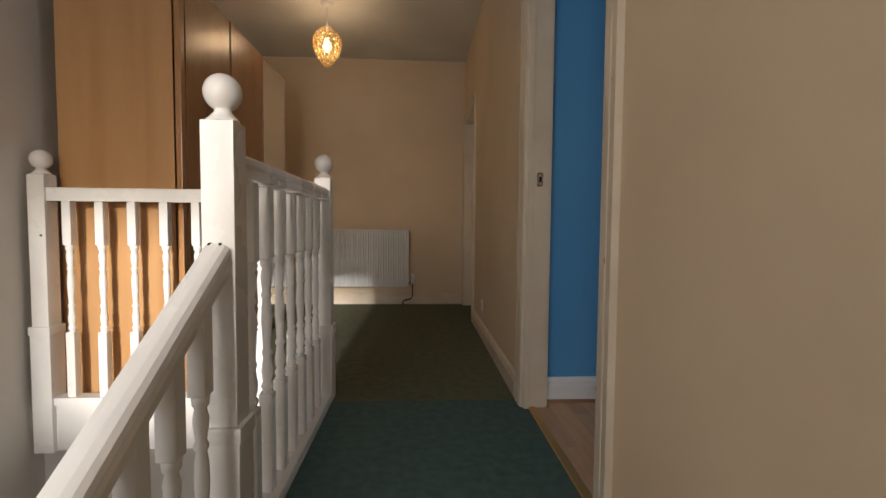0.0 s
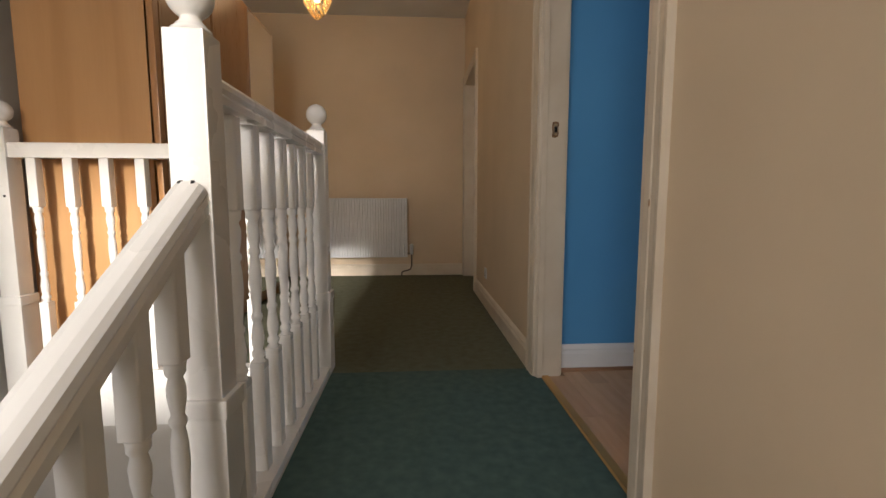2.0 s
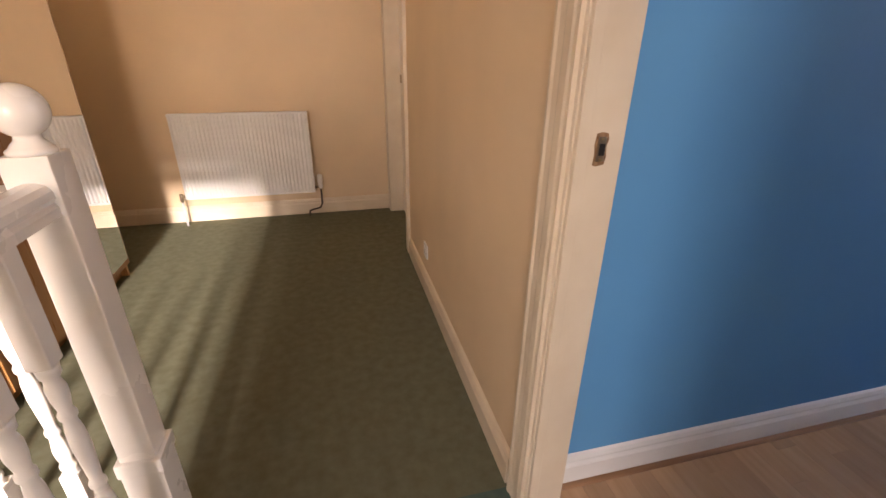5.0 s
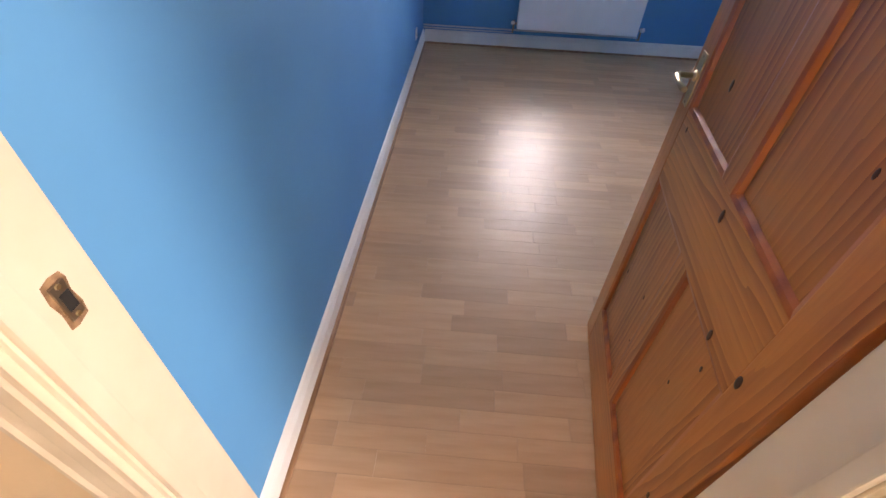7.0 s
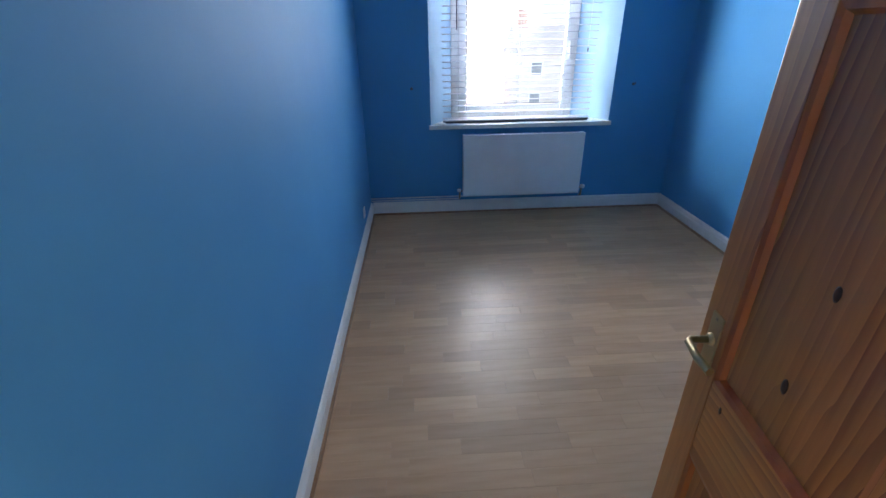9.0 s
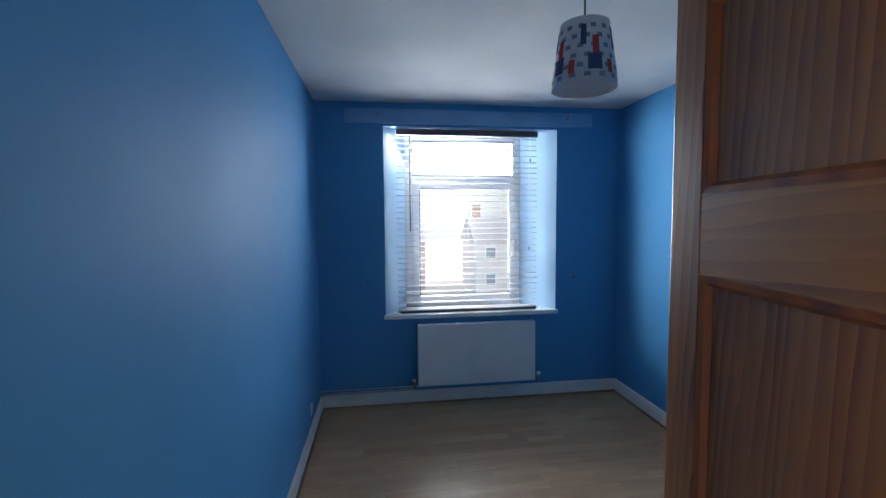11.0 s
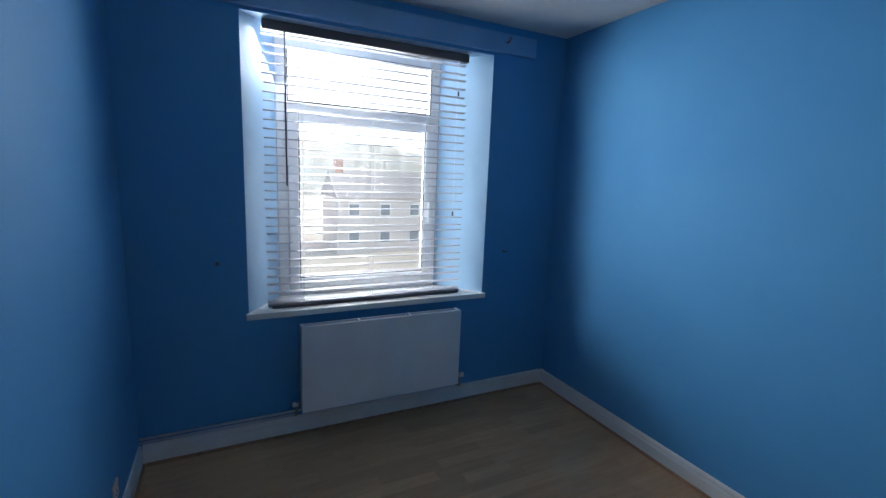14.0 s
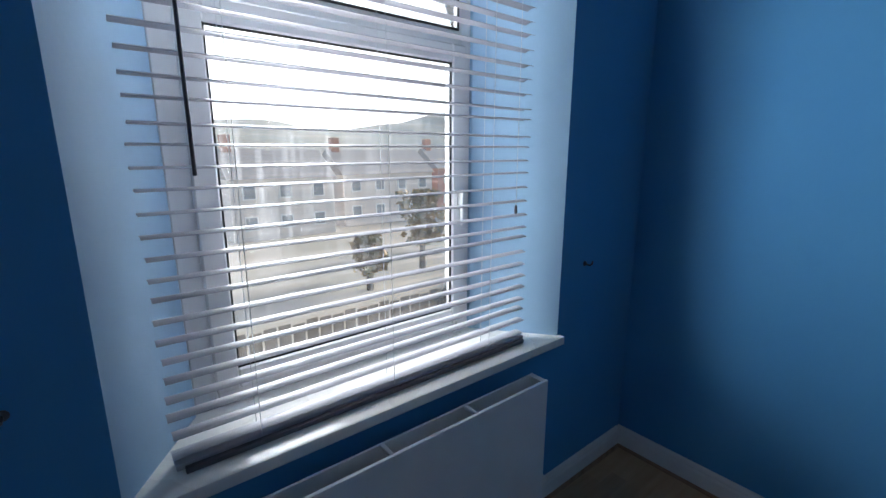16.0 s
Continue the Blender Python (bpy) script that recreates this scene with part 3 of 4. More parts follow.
part("panel_body", box(0, W, 0.001, 0.045, 0.222, 0.88, 0.008), RADW, rad)
part("top_edge", box(0, W, -0.008, 0.0, 0.862, 0.88, 0.003), RADW, rad)
part("bottom_edge", box(0, W, -0.008, 0.0, 0.222, 0.238, 0.003), RADW, rad)
for x in (0.15, 0.85):
    part("bracket", box(x - 0.02, x + 0.02, 0.045, 0.122, 0.3, 0.8), RADW, rad)
v = part("valve", lathe([(0.012, 0.25), (0.018, 0.26), (0.018, 0.30), (0.022, 0.31), (0.022, 0.36), (0.016, 0.37)], 14, 1.045, 0.01), PLASTIC, rad)
part("valve_stub", tube([(0.995, 0.02, 0.262), (1.045, 0.01, 0.262)], 0.01), STEEL, rad)
part("pipe", tube([(1.045, 0.01, 0.26), (1.045, 0.01, 0.12), (1.03, 0.01, 0.085), (1.0, 0.02, 0.07), (0.96, 0.03, 0.06), (0.935, 0.04, 0.045), (0.93, 0.045, 0.0)], 0.008), PIPE, rad, "dark bent feed pipe")
part("lockshield", lathe([(0.01, 0.2), (0.014, 0.21), (0.014, 0.26), (0.01, 0.27)], 12, -0.03, 0.01), STEEL, rad)
part("valve_stub", tube([(0.005, 0.02, 0.245), (-0.03, 0.01, 0.245)], 0.009), STEEL, rad)
part("pipe", tube([(-0.03, 0.01, 0.21), (-0.03, 0.012, 0.0)], 0.008), PIPEW, rad)

rb = thing("radiator", "smooth white panel radiator under the window", "radiator", (4.424, -2.0, 0))
RW = 1.157
part("front_panel", box(0, 0.014, 0, RW, 0.222, 0.815, 0.006), RADW, rb)
part("back_panel", box(0.085, 0.095, 0.01, RW - 0.01, 0.232, 0.806, 0.003), RADW, rb)
for y in (0, RW - 0.012):
    part("side_grille", box(0.014, 0.09, y, y + 0.012, 0.236, 0.811, 0.003), RADW, rb)
bm = bmesh.new()
for i in range(46):
    y = 0.03 + i * 0.0245
    bx(bm, 0.02, 0.08, y, y + 0.002, 0.27, 0.735)
part("convector_fins", bm, RADIN, rb)
for y in (0.012, 0.39, 0.76, RW - 0.026):
    part("top_clip", box(0.012, 0.088, y, y + 0.014, 0.798, 0.81, 0.002), RADW, rb)
for y in (0.22, 0.92):
    part("bracket", box(0.095, 0.159, y, y + 0.04, 0.3, 0.7), RADW, rb)
for y, s in ((-0.035, 1), (RW + 0.03, -1)):
    part("valve_stub", tube([(0.05, y, 0.262), (0.05, y + s * 0.05, 0.262)], 0.009), STEEL, rb)
part("valve_cap", lathe([(0.014, 0), (0.02, 0.004), (0.02, 0.035), (0.015, 0.04)], 14), PLASTIC, rb, at=pose(0.05, -0.03, 0.27, 90, 0, 0))
part("valve_cap", lathe([(0.012, 0), (0.016, 0.004), (0.016, 0.03), (0.012, 0.034)], 14), PLASTIC, rb, at=pose(0.05, RW + 0.055, 0.268, 90, 0, 0))
part("valve_body", tube([(0.05, -0.04, 0.29), (0.05, -0.04, 0.18), (0.1, -0.04, 0.165)], 0.009), STEEL, rb)
part("valve_body", tube([(0.05, RW + 0.03, 0.29), (0.05, RW + 0.03, 0.2), (0.1, RW + 0.03, 0.165)], 0.009), STEEL, rb)
hp = tagged(new("heating_pipe"), label="two thin white heating pipes along the skirting", category="pipe")
part("pipe", tube([(WX - 0.02, 0.08, 0.175), (WX - 0.02, -2.05, 0.175)], 0.008), PIPEW, hp)
part("pipe", tube([(WX - 0.018, 0.08, 0.15), (WX - 0.018, -0.82, 0.15)], 0.007), PIPEW, hp)

# ---- bedroom window ----
win = tagged(thing("window_1", "white plastic window with a top light, closed", "window"), kind="structure")
GX0, GX1 = 4.928, 5.0
def ring(y0, y1, z0, z1, t, x0, x1, bev=0.006):
    """A rectangular frame with mitred look, its hole t in from the edge."""
    bm = bmesh.new()
    for a in ((y0, y0 + t, z0, z1), (y1 - t, y1, z0, z1), (y0 + t, y1 - t, z0, z0 + t), (y0 + t, y1 - t, z1 - t, z1)):
        b = box(x0, x1, *a, bev, 1)
        me = bpy.data.meshes.new("tmp")
        b.to_mesh(me)
        b.free()
        bm.from_mesh(me)
        bpy.data.meshes.remove(me)
    return bm
part("window_frame", ring(FYR, FYL, SILLZ - 0.005, HEADZ, 0.076, GX0 + 0.01, GX1), UPVC, win)
part("transom", box(GX0 + 0.01, GX1, FYR + 0.05, FYL - 0.05, 2.205, 2.272, 0.005), UPVC, win)
sash = part("sash", ring(-1.957, -0.836, 0.943, 2.212, 0.075, GX0 - 0.008, GX1 - 0.02), UPVC, win, "opening casement sash")
part("gasket", ring(-1.884, -0.909, 1.016, 2.139, 0.009, GX0 + 0.002, GX0 + 0.012, 0), GASKET, sash)
part("pane", box(GX0 + 0.02, GX0 + 0.024, -1.89, -0.905, 1.01, 2.145), GLASS, sash).visible_shadow = False
hd = part("handle", box(GX0 - 0.028, GX0 - 0.006, -1.935, -1.908, 1.50, 1.58, 0.004), UPVC, sash)
part("lever", box(GX0 - 0.045, GX0 - 0.028, -1.93, -1.91, 1.43, 1.59, 0.005), UPVC, hd)
part("gasket", ring(-1.922, -0.841, 2.27, 2.626, 0.008, GX0 + 0.002, GX0 + 0.012, 0), GASKET, win)
part("pane", box(GX0 + 0.02, GX0 + 0.024, -1.95, -0.81, 2.265, 2.64), GLASS, win).visible_shadow = False
sl = structure("window_sill", box(WX - 0.03, FX + 0.02, -2.285, -0.53, SILLZ - 0.04, SILLZ, 0.006), GLOSS, "white gloss window sill with chipped edge", "window sill")
# stair window, behind
win2 = tagged(thing("window_2", "plain white stair window", "window"), kind="structure")
bm = bmesh.new()
for a in ((-2.35, -2.29, 0.95, 2.2), (-1.01, -0.95, 0.95, 2.2), (-2.29, -1.01, 0.95, 1.01), (-2.29, -1.01, 2.14, 2.2)):
    bx(bm, a[0], a[1], -4.12, -4.05, a[2], a[3])
part("window_frame", bm, UPVC, win2)

# venetian blind
blind = thing("venetian_blind", "white slatted venetian blind, lowered with slats open", "blind")
BX, BY0, BY1 = 4.68, -2.095, -0.67
part("headrail", box(BX - 0.03, BX + 0.03, BY0, BY1, 2.635, 2.692, 0.004), HEADRAIL, blind)
part("bottom_rail", box(BX - 0.028, BX + 0.028, BY0, BY1, SILLZ + 0.004, SILLZ + 0.024, 0.005), SLAT, blind)
# dark bar that stands in for the shadow under the bottom rail
part("rail_shadow_strip", box(BX - 0.05, BX - 0.032, BY0 + 0.02, BY1 - 0.02, SILLZ + 0.001, SILLZ + 0.018, 0.003), HEADRAIL, blind)
sb = bmesh.new()
prof = [(-0.025, -0.003), (-0.012, 0.0015), (0.0, 0.003), (0.012, 0.0015), (0.025, -0.003)]
top = [[sb.verts.new((u, y, v + 0.0007)) for u, v in prof] for y in (BY0, BY1)]
bot = [[sb.verts.new((u, y, v - 0.0007)) for u, v in prof] for y in (BY0, BY1)]
for i in range(4):
    sb.faces.new((top[0][i], top[0][i + 1], top[1][i + 1], top[1][i]))
    sb.faces.new((bot[0][i], bot[1][i], bot[1][i + 1], bot[0][i + 1]))
for e in (0, 4):
    sb.faces.new((top[0][e], top[1][e], bot[1][e], bot[0][e]))
for e in (0, 1):
    sb.faces.new(top[e] + bot[e][::-1])
bmesh.ops.recalc_face_normals(sb, faces=sb.faces)
slat_me = bpy.data.meshes.new("slat")
sb.transform(Matrix.Scale(S, 4))
sb.to_mesh(slat_me)
sb.free()
slat_me.materials.append(SLAT)
NSL = 31
for i in range(NSL):
    o = new("slat", slat_me)
    o.matrix_world = pose(S * BX, random.uniform(-0.006, 0.006), S * (SILLZ + 0.045 + i * (2.615 - SILLZ - 0.045) / (NSL - 1)), random.uniform(-0.25, 0.25), random.uniform(-1.0, 2.0), 0)
    o.parent = blind
for y in (-1.87, -1.38, -0.90):
    for dx in (-0.027, 0.027):
        part("ladder_cord", tube([(BX + dx, y, 2.635), (BX + dx, y, SILLZ + 0.02)], 0.0011, 5), CORD, blind)
wnd = part("tilt_wand", tube([(BX - 0.035, -0.798, 2.64), (BX - 0.04, -0.798, 1.70)], 0.005, 8), WAND, blind, "dark thin tilt wand")
for y, z in ((-2.012, 2.42), (-2.004, 1.535)):
    part("pull_cord", tube([(BX - 0.034, y, 2.635), (BX - 0.036, y, z)], 0.001, 5), CORD, blind)
    part("cord_weight", lathe([(0.003, 0), (0.007, 0.008), (0.006, 0.03), (0.003, 0.038)], 10), WAND, blind, at=pose(BX - 0.036, y, z - 0.036))

pel = thing("curtain_batten", "blue painted wooden curtain batten above the window", "batten")
part("board", box(WX - 0.035, WX - 0.002, -2.62, -0.195, 2.72, 2.855, 0.004), material("pale_blue_batten", (0.18, 0.38, 0.63), 0.45, scale=4), pel)
for y in (-0.50, -2.35):
    hk = part("curtain_hook", tube([(WX - 0.035, y, 2.79), (WX - 0.07, y, 2.79), (WX - 0.085, y, 2.80), (WX - 0.09, y, 2.82)], 0.006), STEEL, pel)
for y in (-0.378, -2.455):
    hk = tagged(thing("tieback_hook", "small dark metal tieback hook on the blue wall", "hook", (WX, y, 1.22), "curtain tieback hooks"))
    part("plate", lathe([(0.013, 0), (0.012, 0.004), (0.006, 0.006)], 12), HEADRAIL, hk, at=pose(0, 0, 0, 0, -90, 0))
    part("hook", tube([(-0.004, 0, 0), (-0.03, 0, -0.004), (-0.042, 0, 0.006), (-0.044, 0, 0.02)], 0.004), HEADRAIL, hk)

# ---- sockets ----
def socket(at, turn, label):
    s = thing("wall_socket", label, "socket", at, "", turn)
    part("plate", box(-0.043, 0.043, -0.009, 0, -0.043, 0.043, 0.004), PLASTIC, s)
    part("switch", box(-0.01, 0.01, -0.012, -0.008, 0.012, 0.03, 0.001), PLASTIC, s)
    for dx, dz in ((0, 0.004), (-0.011, -0.016), (0.011, -0.016)):
        part("pin_hole", box(dx - 0.003, dx + 0.003, -0.0098, -0.0085, dz - 0.004, dz + 0.004), HOLE, s)
socket((0.0, 1.48, 0.265), -90, "white plastic wall socket on the cream wall")
socket((3.97, RY1, 0.265), 0, "white plastic wall socket on the blue wall")

# ---- pine door ----
door = tagged(thing("door_1", "open stripped pine six-panel door with knots", "door", (0.128, -0.918, 0.008), "", -7.0), kind="structure")
DW, DH, DT = 0.915, 2.26, 0.04
y0, y1 = -DT, 0.0
part("stile", box(0, 0.1, y0, y1, 0, DH, 0.003), PINE_V, door)
part("stile", box(DW - 0.087, DW, y0, y1, 0, DH, 0.003), PINE_V, door)
RAILS = [(0, 0.20), (0.82, 1.035), (1.72, 1.85), (2.15, DH)]
for a, b in RAILS:
    part("rail", box(0.1, DW - 0.087, y0 + 0.0005, y1 - 0.0005, a, b, 0.002), PINE_H, door)
for a, b in zip(RAILS, RAILS[1:]):
    part("muntin", box(DW / 2 - 0.032, DW / 2 + 0.032, y0 + 0.001, y1 - 0.001, a[1], b[0], 0.002), PINE_V, door)
    for px0, px1 in ((0.1, DW / 2 - 0.032), (DW / 2 + 0.032, DW - 0.087)):
        pn = part("panel", box(px0, px1, y0 + 0.014, y1 - 0.014, a[1], b[0]), PINE_V, door)
        z0, z1 = a[1], b[0]
        for s, yf in ((1, y1), (-1, y0)):
            bm = bmesh.new()
            m, dd, o = 0.018, 0.013, 0.001
            outer = [(px0, z0), (px1, z0), (px1, z1), (px0, z1)]
            inner = [(px0 + m, z0 + m), (px1 - m, z0 + m), (px1 - m, z1 - m), (px0 + m, z1 - m)]
            va = [bm.verts.new((x, yf - s * o, z)) for x, z in outer]
            vm = [bm.verts.new((x * 0.4 + u * 0.6, yf - s * 0.004, z * 0.4 + v * 0.6)) for (x, z), (u, v) in zip(outer, inner)]
            vb = [bm.verts.new((x, yf - s * dd, z)) for x, z in inner]
            for r0, r1 in ((va, vm), (vm, vb)):
                for i in range(4):
                    bm.faces.new((r0[i], r0[(i + 1) % 4], r1[(i + 1) % 4], r1[i]))
            part("moulding", bm, PINE_D, pn)
def knot(x, z, r, panel=False):
    e = lathe([(r, 0), (r * 0.7, 0.0006), (r * 0.1, 0.0007)], 12)
    part("knot", e, KNOT, door, at=Matrix.Translation((x, -0.0138 if panel else 0.0001, z)) @ pose(0, 0, 0, -90, 0, 0) @ Matrix.Diagonal((0.8, 1.5, 1, 1)))
for x, z, r in ((0.41, 0.992, 0.011), (0.222, 0.835, 0.010), (0.09, 0.875, 0.011), (0.78, 1.0, 0.006), (0.05, 1.5, 0.009), (0.06, 0.42, 0.008), (0.74, 0.5, 0.006)):
    knot(x, z, r)
for x, z, r in ((0.66, 1.35, 0.009), (0.68, 1.16, 0.010), (0.2, 0.75, 0.006), (0.26, 0.6, 0.005), (0.5, 0.7, 0.005), (0.58, 0.55, 0.006), (0.53, 0.4, 0.004), (0.24, 1.4, 0.008), (0.17, 1.25, 0.006), (0.52, 1.52, 0.006)):
    knot(x, z, r, True)
for s, yf in ((1, 0.0), (-1, -DT)):
    pl = part("handle_plate", box(DW - 0.068, DW - 0.028, min(yf, yf + s * 0.004), max(yf, yf + s * 0.004), 1.03, 1.17, 0.0015), BRASS, door, "worn brass backplate")
    part("lever", tube([(DW - 0.048, yf, 1.11), (DW - 0.048, yf + s * 0.045, 1.11), (DW - 0.055, yf + s * 0.052, 1.109), (DW - 0.10, yf + s * 0.052, 1.103), (DW - 0.145, yf + s * 0.05, 1.107)], 0.008, 12), BRASS, pl)
    part("boss", lathe([(0.016, 0), (0.014, 0.008), (0.010, 0.012)], 16), BRASS, pl, at=pose(DW - 0.048, yf, 1.11, -90 * s, 0, 0))
    for z in (1.04, 1.16):
        part("screw", lathe([(0.004, 0), (0.003, 0.0015)], 8), STEEL, pl, at=pose(DW - 0.048, yf + s * 0.004, z, -90 * s, 0, 0))
part("latch_plate", box(DW - 0.001, DW + 0.001, -0.032, -0.008, 1.03, 1.17), BRASS, door, "brass latch faceplate")
for z in (0.2, 1.95):
    part("hinge", lathe([(0.006, 0), (0.006, 0.09)], 10), STEEL, door, at=pose(-0.004, -DT - 0.004, z))

# ---- ceiling lamps ----
pl = thing("pendant_lamp", "amber glass bead pendant shade, lit, on a short flex", "pendant lamp", (-1.34, 1.78, -0.04))
part("ceiling_rose", lathe([(0.055, LZ + 0.04), (0.055, LZ + 0.028), (0.04, LZ + 0.01), (0.012, LZ + 0.002)], 20), PLASTIC, pl)
part("flex", tube([(0, 0, LZ + 0.01), (0, 0, 2.64)], 0.004, 8), PLASTIC, pl)
part("bulb", lathe([(0.012, 2.58), (0.016, 2.56), (0.034, 2.52), (0.034, 2.50), (0.02, 2.475), (0.004, 2.468)], 16), BULB, pl).visible_shadow = False
ba = bmesh.new()
shape = [(0.05, 2.645), (0.085, 2.615), (0.106, 2.575), (0.112, 2.535), (0.106, 2.495), (0.09, 2.455), (0.068, 2.415), (0.044, 2.38), (0.02, 2.355)]
for j, (r, z) in enumerate(shape):
    k = max(5, int(2 * math.pi * r / 0.04))
    for i in range(k):
        a = 2 * math.pi * (i + 0.5 * (j % 2)) / k
        bmesh.ops.create_icosphere(ba, subdivisions=1, radius=0.0165, matrix=Matrix.Translation((r * math.cos(a), r * math.sin(a), z)) @ Matrix.Diagonal((0.9, 0.9, 1.1, 1)))
part("bead_shade", ba, CRYSTAL, pl, "shade of amber crystal beads").visible_shadow = False
wires = bmesh.new()
for r, z in shape[::2]:
    pts = [(r * math.cos(a), r * math.sin(a), z + 0.02) for a in [2 * math.pi * i / 20 for i in range(21)]]
    t = tube(pts, 0.002, 5)
    me = bpy.data.meshes.new("tmp")
    t.to_mesh(me)
    t.free()
    wires.from_mesh(me)
    bpy.data.meshes.remove(me)
part("wire_frame", wires, BRASS, pl)
part("bottom_drop", lathe([(0.012, 2.352), (0.014, 2.345), (0.004, 2.335)], 10), BRASS, pl)

bl = thing("pendant_lamp", "tapered fabric lampshade with a dark and red print, unlit", "pendant lamp", (2.28, -1.45, 0))
part("ceiling_rose", lathe([(0.05, BZ), (0.05, BZ - 0.012), (0.036, BZ - 0.028), (0.01, BZ - 0.034)], 20), PLASTIC, bl)
part("flex", tube([(0, 0, BZ - 0.03), (0, 0, 2.68)], 0.004, 8), BLACKC, bl)
def cone_patch(a0, a1, z0, z1, off=0.0015, n=6):
    """A patch on the tapered shade."""
    rad_at = lambda z: 0.108 + (2.70 - z) / 0.29 * 0.04 + off
    bm = bmesh.new()
    rows = [[bm.verts.new((rad_at(z) * math.cos(a0 + (a1 - a0) * i / n), rad_at(z) * math.sin(a0 + (a1 - a0) * i / n), z)) for i in range(n + 1)] for z in (z0, z1)]
    for i in range(n):
        bm.faces.new((rows[0][i], rows[0][i + 1], rows[1][i + 1], rows[1][i]))
    return bm
sh = bmesh.new()
prof = [(0.148, 2.41), (0.108, 2.70), (0.106, 2.70), (0.146, 2.41)]
rs = [[sh.verts.new((r * math.cos(2 * math.pi * i / 40), r * math.sin(2 * math.pi * i / 40), z)) for i in range(40)] for r, z in prof]
for k in range(4):
    for i in range(40):
        sh.faces.new((rs[k][i], rs[k][(i + 1) % 40], rs[(k + 1) % 4][(i + 1) % 40], rs[(k + 1) % 4][i])).smooth = True
shade = part("shade", sh, SHADE, bl)
rnd = random.Random(5)
for j in range(6):
    for i in range(14):
        a = 2 * math.pi * (i + 0.5 * (j % 2)) / 14
        z = 2.43 + j * 0.043
        part("print_spot", cone_patch(a, a + 0.2, z, z + 0.020, 0.0012, 2), SHADE_GREY, shade)
for k in range(5):
    a = 2 * math.pi * k / 5 + 0.3
    part("print_mark", cone_patch(a, a + 0.45, 2.46, 2.53, 0.002), SHADE_DARK, shade)
    part("print_mark", cone_patch(a + 0.15, a + 0.38, 2.53, 2.61, 0.002), SHADE_RED, shade)
    part("print_mark", cone_patch(a - 0.25, a - 0.05, 2.57, 2.66, 0.002), SHADE_DARK, shade)
    part("print_mark", cone_patch(a + 0.65, a + 0.85, 2.45, 2.51, 0.002), SHADE_RED, shade)
part("lamp_holder", lathe([(0.02, 2.60), (0.02, 2.65), (0.012, 2.69)], 12), PLASTIC, bl)
part("spider", tube([(-0.107, 0, 2.69), (0.107, 0, 2.69)], 0.002, 6), STEEL, bl)

# ---- loft hatch ----
hatch = tagged(thing("loft_hatch", "loft hatch panel framed with white moulding", "hatch"), kind="structure")
HX0, HX1, HY0, HY1 = -2.05, -1.15, 0.75, 1.6
for a in ((HX0, HX1, HY0 - 0.06, HY0), (HX0, HX1, HY1, HY1 + 0.06), (HX0 - 0.06, HX0, HY0 - 0.06, HY1 + 0.06), (HX1, HX1 + 0.06, HY0 - 0.06, HY1 + 0.06)):
    part("moulding", box(*a, LZ - 0.025, LZ, 0.008), GLOSS, hatch)
part("panel", box(HX0 + 0.08, HX1 - 0.08, HY0 + 0.08, HY1 - 0.08, LZ - 0.012, LZ, 0.004), GLOSS, hatch)

# ---- outside ----
GRASS = material("rough_grass", (0.30, 0.28, 0.23), 0.9, scale=0.3, bump=0.5, bump_scale=6, spots=(0.38, 0.33, 0.28))
# haze is put into the hill, slate and house pane colours as lighter tones
HILL = material("hazed_wooded_hill", (0.22, 0.24, 0.23), 0.9, scale=0.05, bump=1, bump_scale=0.6, spots=(0.20, 0.18, 0.15))
RENDERW = material("pale_render", (0.66, 0.60, 0.57), 0.8, scale=1)
BRICK = material("red_brick", (0.36, 0.16, 0.10), 0.8, scale=3)
SLATE = material("hazed_slate_roof", (0.24, 0.22, 0.22), 0.7, scale=2)
DGLASS = plain("hazed_window_glass", (0.20, 0.22, 0.25), 0.15)
FENCE = material("weathered_fence", (0.24, 0.20, 0.16), 0.8, scale=5)
LEAF = material("autumn_leaf", (0.11, 0.12, 0.05), 0.7, scale=2, spots=(0.34, 0.20, 0.07))
BARK = material("bark", (0.10, 0.08, 0.06), 0.9)
GZ = -5.6
structure("ground", box(-900, 900, -900, 900, GZ - 0.5, GZ), GRASS, "rough grass and yards behind the house", "ground")
hm = bmesh.new()
N = 60
rows = []
for j in range(7):
    row = []
    for i in range(N + 1):
        y = -260 + 520 * i / N
        h = [0, 0.35, 0.7, 0.93, 1.0, 0.8, 0][j] * (30 + 8 * math.sin(y / 60) + 6 * noise.noise((y / 40, 1.7, 0)))
        row.append(hm.verts.new((150 + 25 * j + 6 * noise.noise((y / 20, j, 3)), y, GZ + h)))
    rows.append(row)
for a, b in zip(rows, rows[1:]):
    for i in range(N):
        hm.faces.new((a[i], a[i + 1], b[i + 1], b[i])).smooth = True
structure("backdrop_hill", hm, HILL, "distant wooded hillside", "hill")

# added glowing sheet, whitens the sky as overexposure would
structure("backdrop_sky", box(420, 421, -700, 700, GZ, 330), plain("white_sky_glow", (0.97, 0.98, 1.0), 1.0, emit=1.0), "glowing white backdrop for the overexposed sky", "sky")

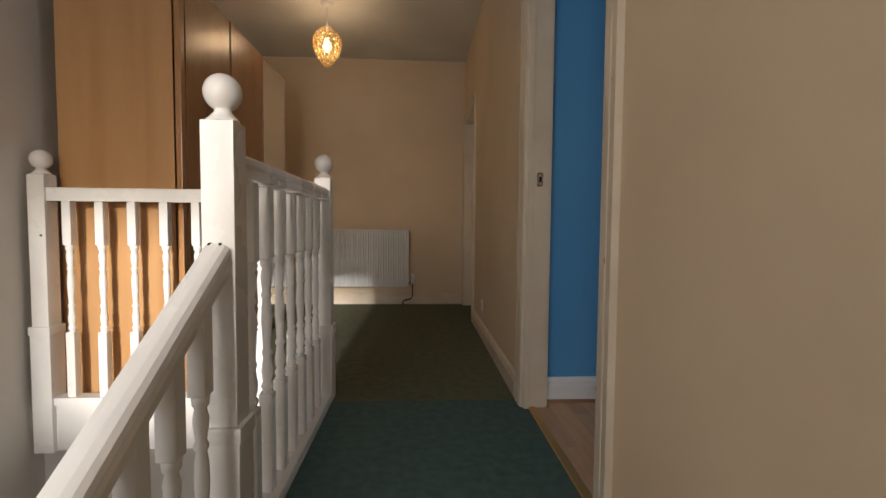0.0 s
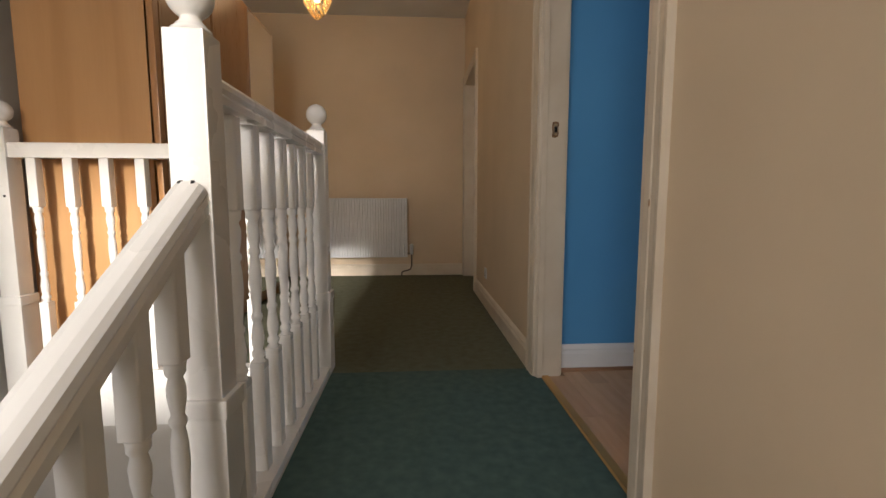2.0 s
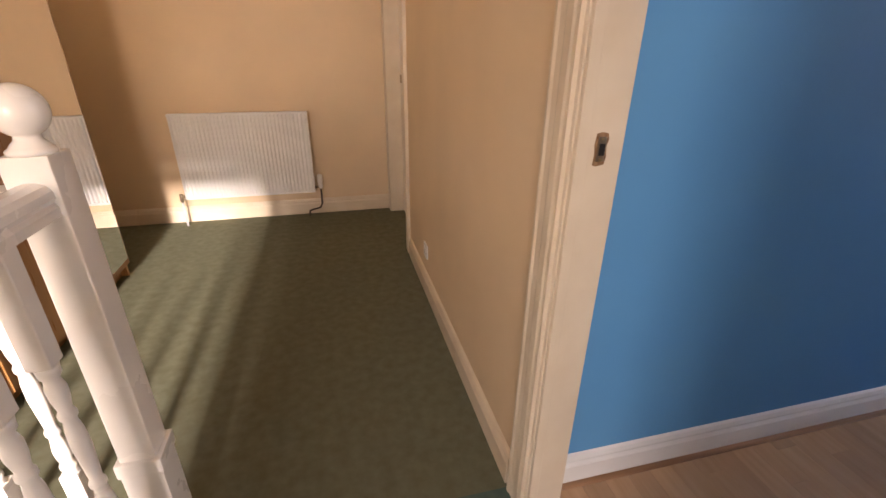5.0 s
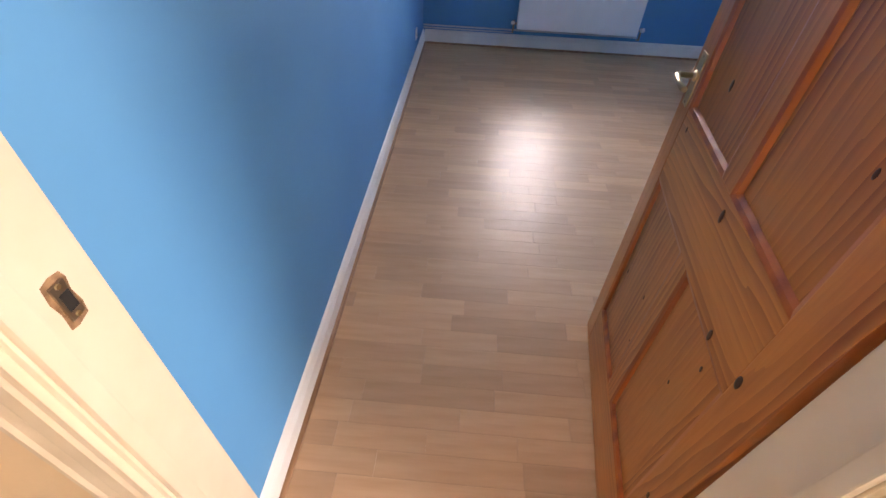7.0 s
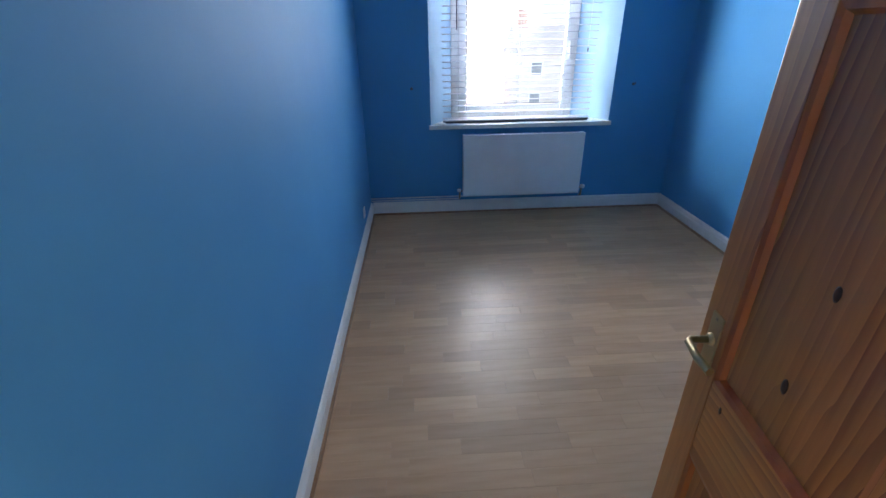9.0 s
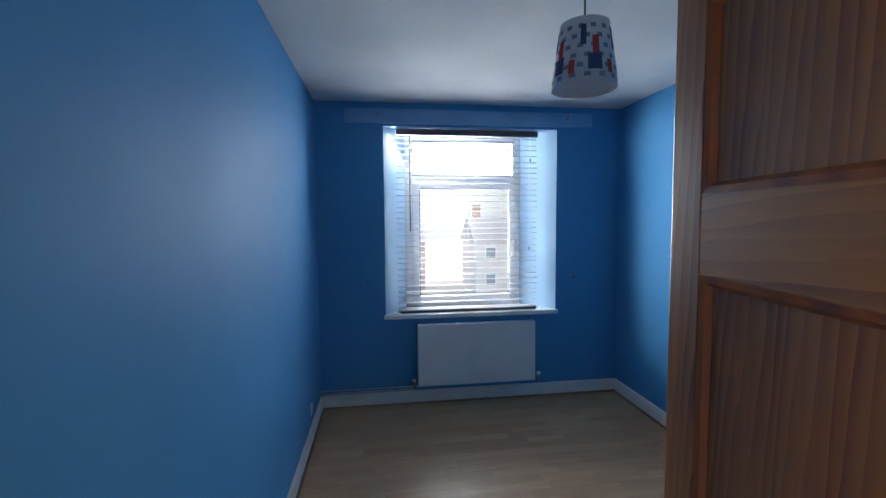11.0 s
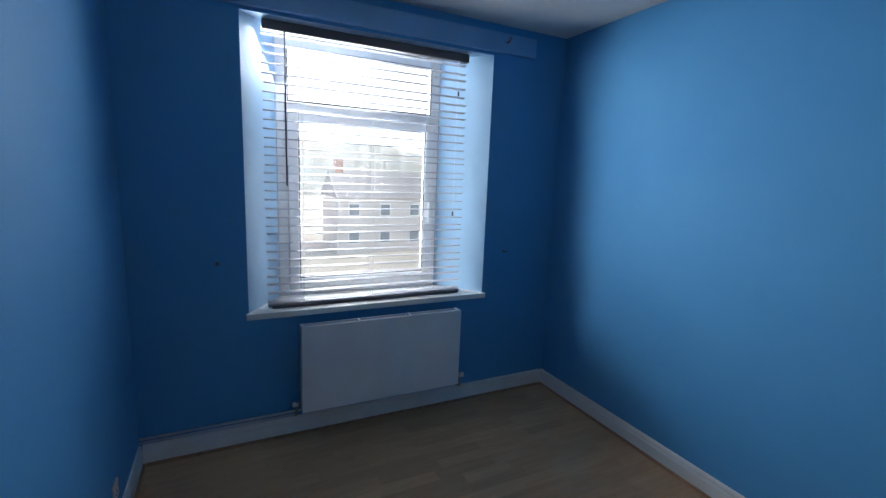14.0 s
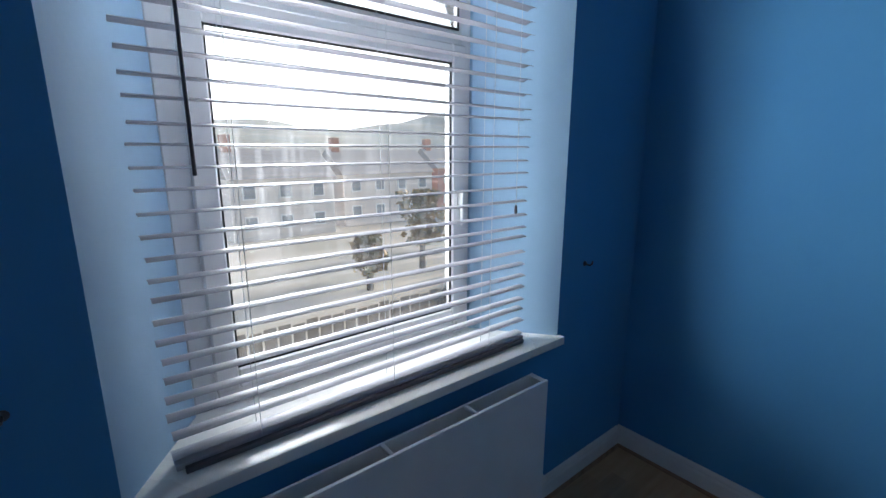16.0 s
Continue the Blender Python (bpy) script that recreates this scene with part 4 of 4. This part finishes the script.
def house(x, y, w, d, h, wall, label):
    o = thing("house", label, "house", (x, y, GZ))
    part("wall", box(0, d, -w / 2, w / 2, 0, h), wall, o)
    bm = bmesh.new()
    v = [bm.verts.new(c) for c in ((-0.3, -w / 2 - 0.2, h), (d + 0.3, -w / 2 - 0.2, h), (d / 2, -w / 2 - 0.2, h + d * 0.35), (-0.3, w / 2 + 0.2, h), (d + 0.3, w / 2 + 0.2, h), (d / 2, w / 2 + 0.2, h + d * 0.35))]
    for f in ((0, 1, 2), (3, 5, 4), (0, 2, 5, 3), (1, 4, 5, 2), (0, 3, 4, 1)):
        bm.faces.new([v[i] for i in f])
    rf = part("roof", bm, SLATE, o)
    part("chimney", box(d / 2 - 0.4, d / 2 + 0.4, w / 2 - 1.2, w / 2 - 0.4, h + d * 0.2, h + d * 0.35 + 1.2), BRICK, rf)
    k = max(2, int(w / 2.6))
    for f in range(2):
        for i in range(k):
            yy = -w / 2 + (i + 0.5) * w / k
            wn = part("window", box(-0.06, 0.02, yy - 0.55, yy + 0.55, 0.9 + 2.6 * f, 2.1 + 2.6 * f), UPVC, o)
            part("pane", box(-0.08, -0.055, yy - 0.45, yy + 0.45, 1.0 + 2.6 * f, 2.0 + 2.6 * f), DGLASS, wn)
house(42, -14, 9, 7, 5.2, RENDERW, "pale rendered house with slate roof")
house(44, -26, 11, 7, 5.2, RENDERW, "pale rendered house with slate roof and chimney")
house(48, -40, 9, 7, 5.4, BRICK, "red brick house with slate roof")
house(46, 0, 10, 7, 5.0, BRICK, "red brick house with slate roof")
house(40, -58, 12, 7, 5.2, RENDERW, "pale rendered terrace house")
fence = thing("garden_fence", "weathered wooden garden fence", "fence", (18, -22, GZ))
for i in range(60):
    part("board", box(0, 0.03, i * 0.5, i * 0.5 + 0.42, 0, 1.5 + 0.05 * math.sin(i * 2.3)), FENCE, fence)
def tree(x, y, h, label):
    o = thing("tree", label, "tree", (x, y, GZ))
    part("trunk", lathe([(0.22, 0), (0.15, h * 0.4), (0.06, h * 0.8)], 8), BARK, o)
    lv = bmesh.new()
    r = random.Random(int(x * 7 - y))
    for i in range(700):
        a, u = r.uniform(0, 6.28), r.random()
        rr = h * 0.3 * math.sqrt(r.random()) * (0.6 + 0.5 * math.sin(a * 3 + u * 5))
        c = Vector((rr * math.cos(a), rr * math.sin(a), h * (0.35 + 0.65 * u)))
        n1 = Vector((r.uniform(-1, 1), r.uniform(-1, 1), r.uniform(-1, 1))).normalized()
        s = n1.orthogonal().normalized() * r.uniform(0.12, 0.3)
        q = n1.cross(s)
        lv.faces.new([lv.verts.new(c + s), lv.verts.new(c + q), lv.verts.new(c - s), lv.verts.new(c - q)])
    part("crown", lv, LEAF, o)
tree(26, -17, 5, "small bushy autumn garden tree")
tree(24, -12, 3, "low garden shrub tree")
tree(30, -27, 5, "leafy green garden tree beyond fence")

# ---- laminate strips ----
SW = 0.088
def strip_mesh(L):
    b = box(0.0003, SW - 0.0003, 0.0003, L - 0.0003, -0.008, 0.0)
    me = bpy.data.meshes.new("floor_strip")
    b.transform(Matrix.Scale(S, 4))
    b.to_mesh(me)
    b.free()
    me.materials.append(LAMINATE)
    return me
rnd = random.Random(11)
LENS = [0.32, 0.40, 0.50, 0.62]
MESH = {L: strip_mesh(L) for L in LENS}
count = 0
rest = bmesh.new()
x = 0.058
while x < RX1:
    y = RY0 - rnd.uniform(0, 0.3)
    lo_y = -0.925 if x < RX0 else RY0
    hi_y = 0.0 if x < RX0 else RY1
    while y < hi_y:
        L = rnd.choice(LENS)
        a, b = max(y, lo_y), min(y + L, hi_y)
        if b - a > 0.01:
            if a == y and b == y + L and y > -1.75 and count < 300:
                o = new("floor_strip", MESH[L])
                o.matrix_world = pose(S * x, S * y, 0)
                o.parent = floor
                count += 1
            else:
                bx(rest, x + 0.0005, min(x + SW - 0.0005, RX1), a + 0.0005, b - 0.0005, -0.008, 0.0)
        y += L
    x += SW
tagged(part("floor_strips_rest", rest, LAMINATE, floor), kind="stuff")
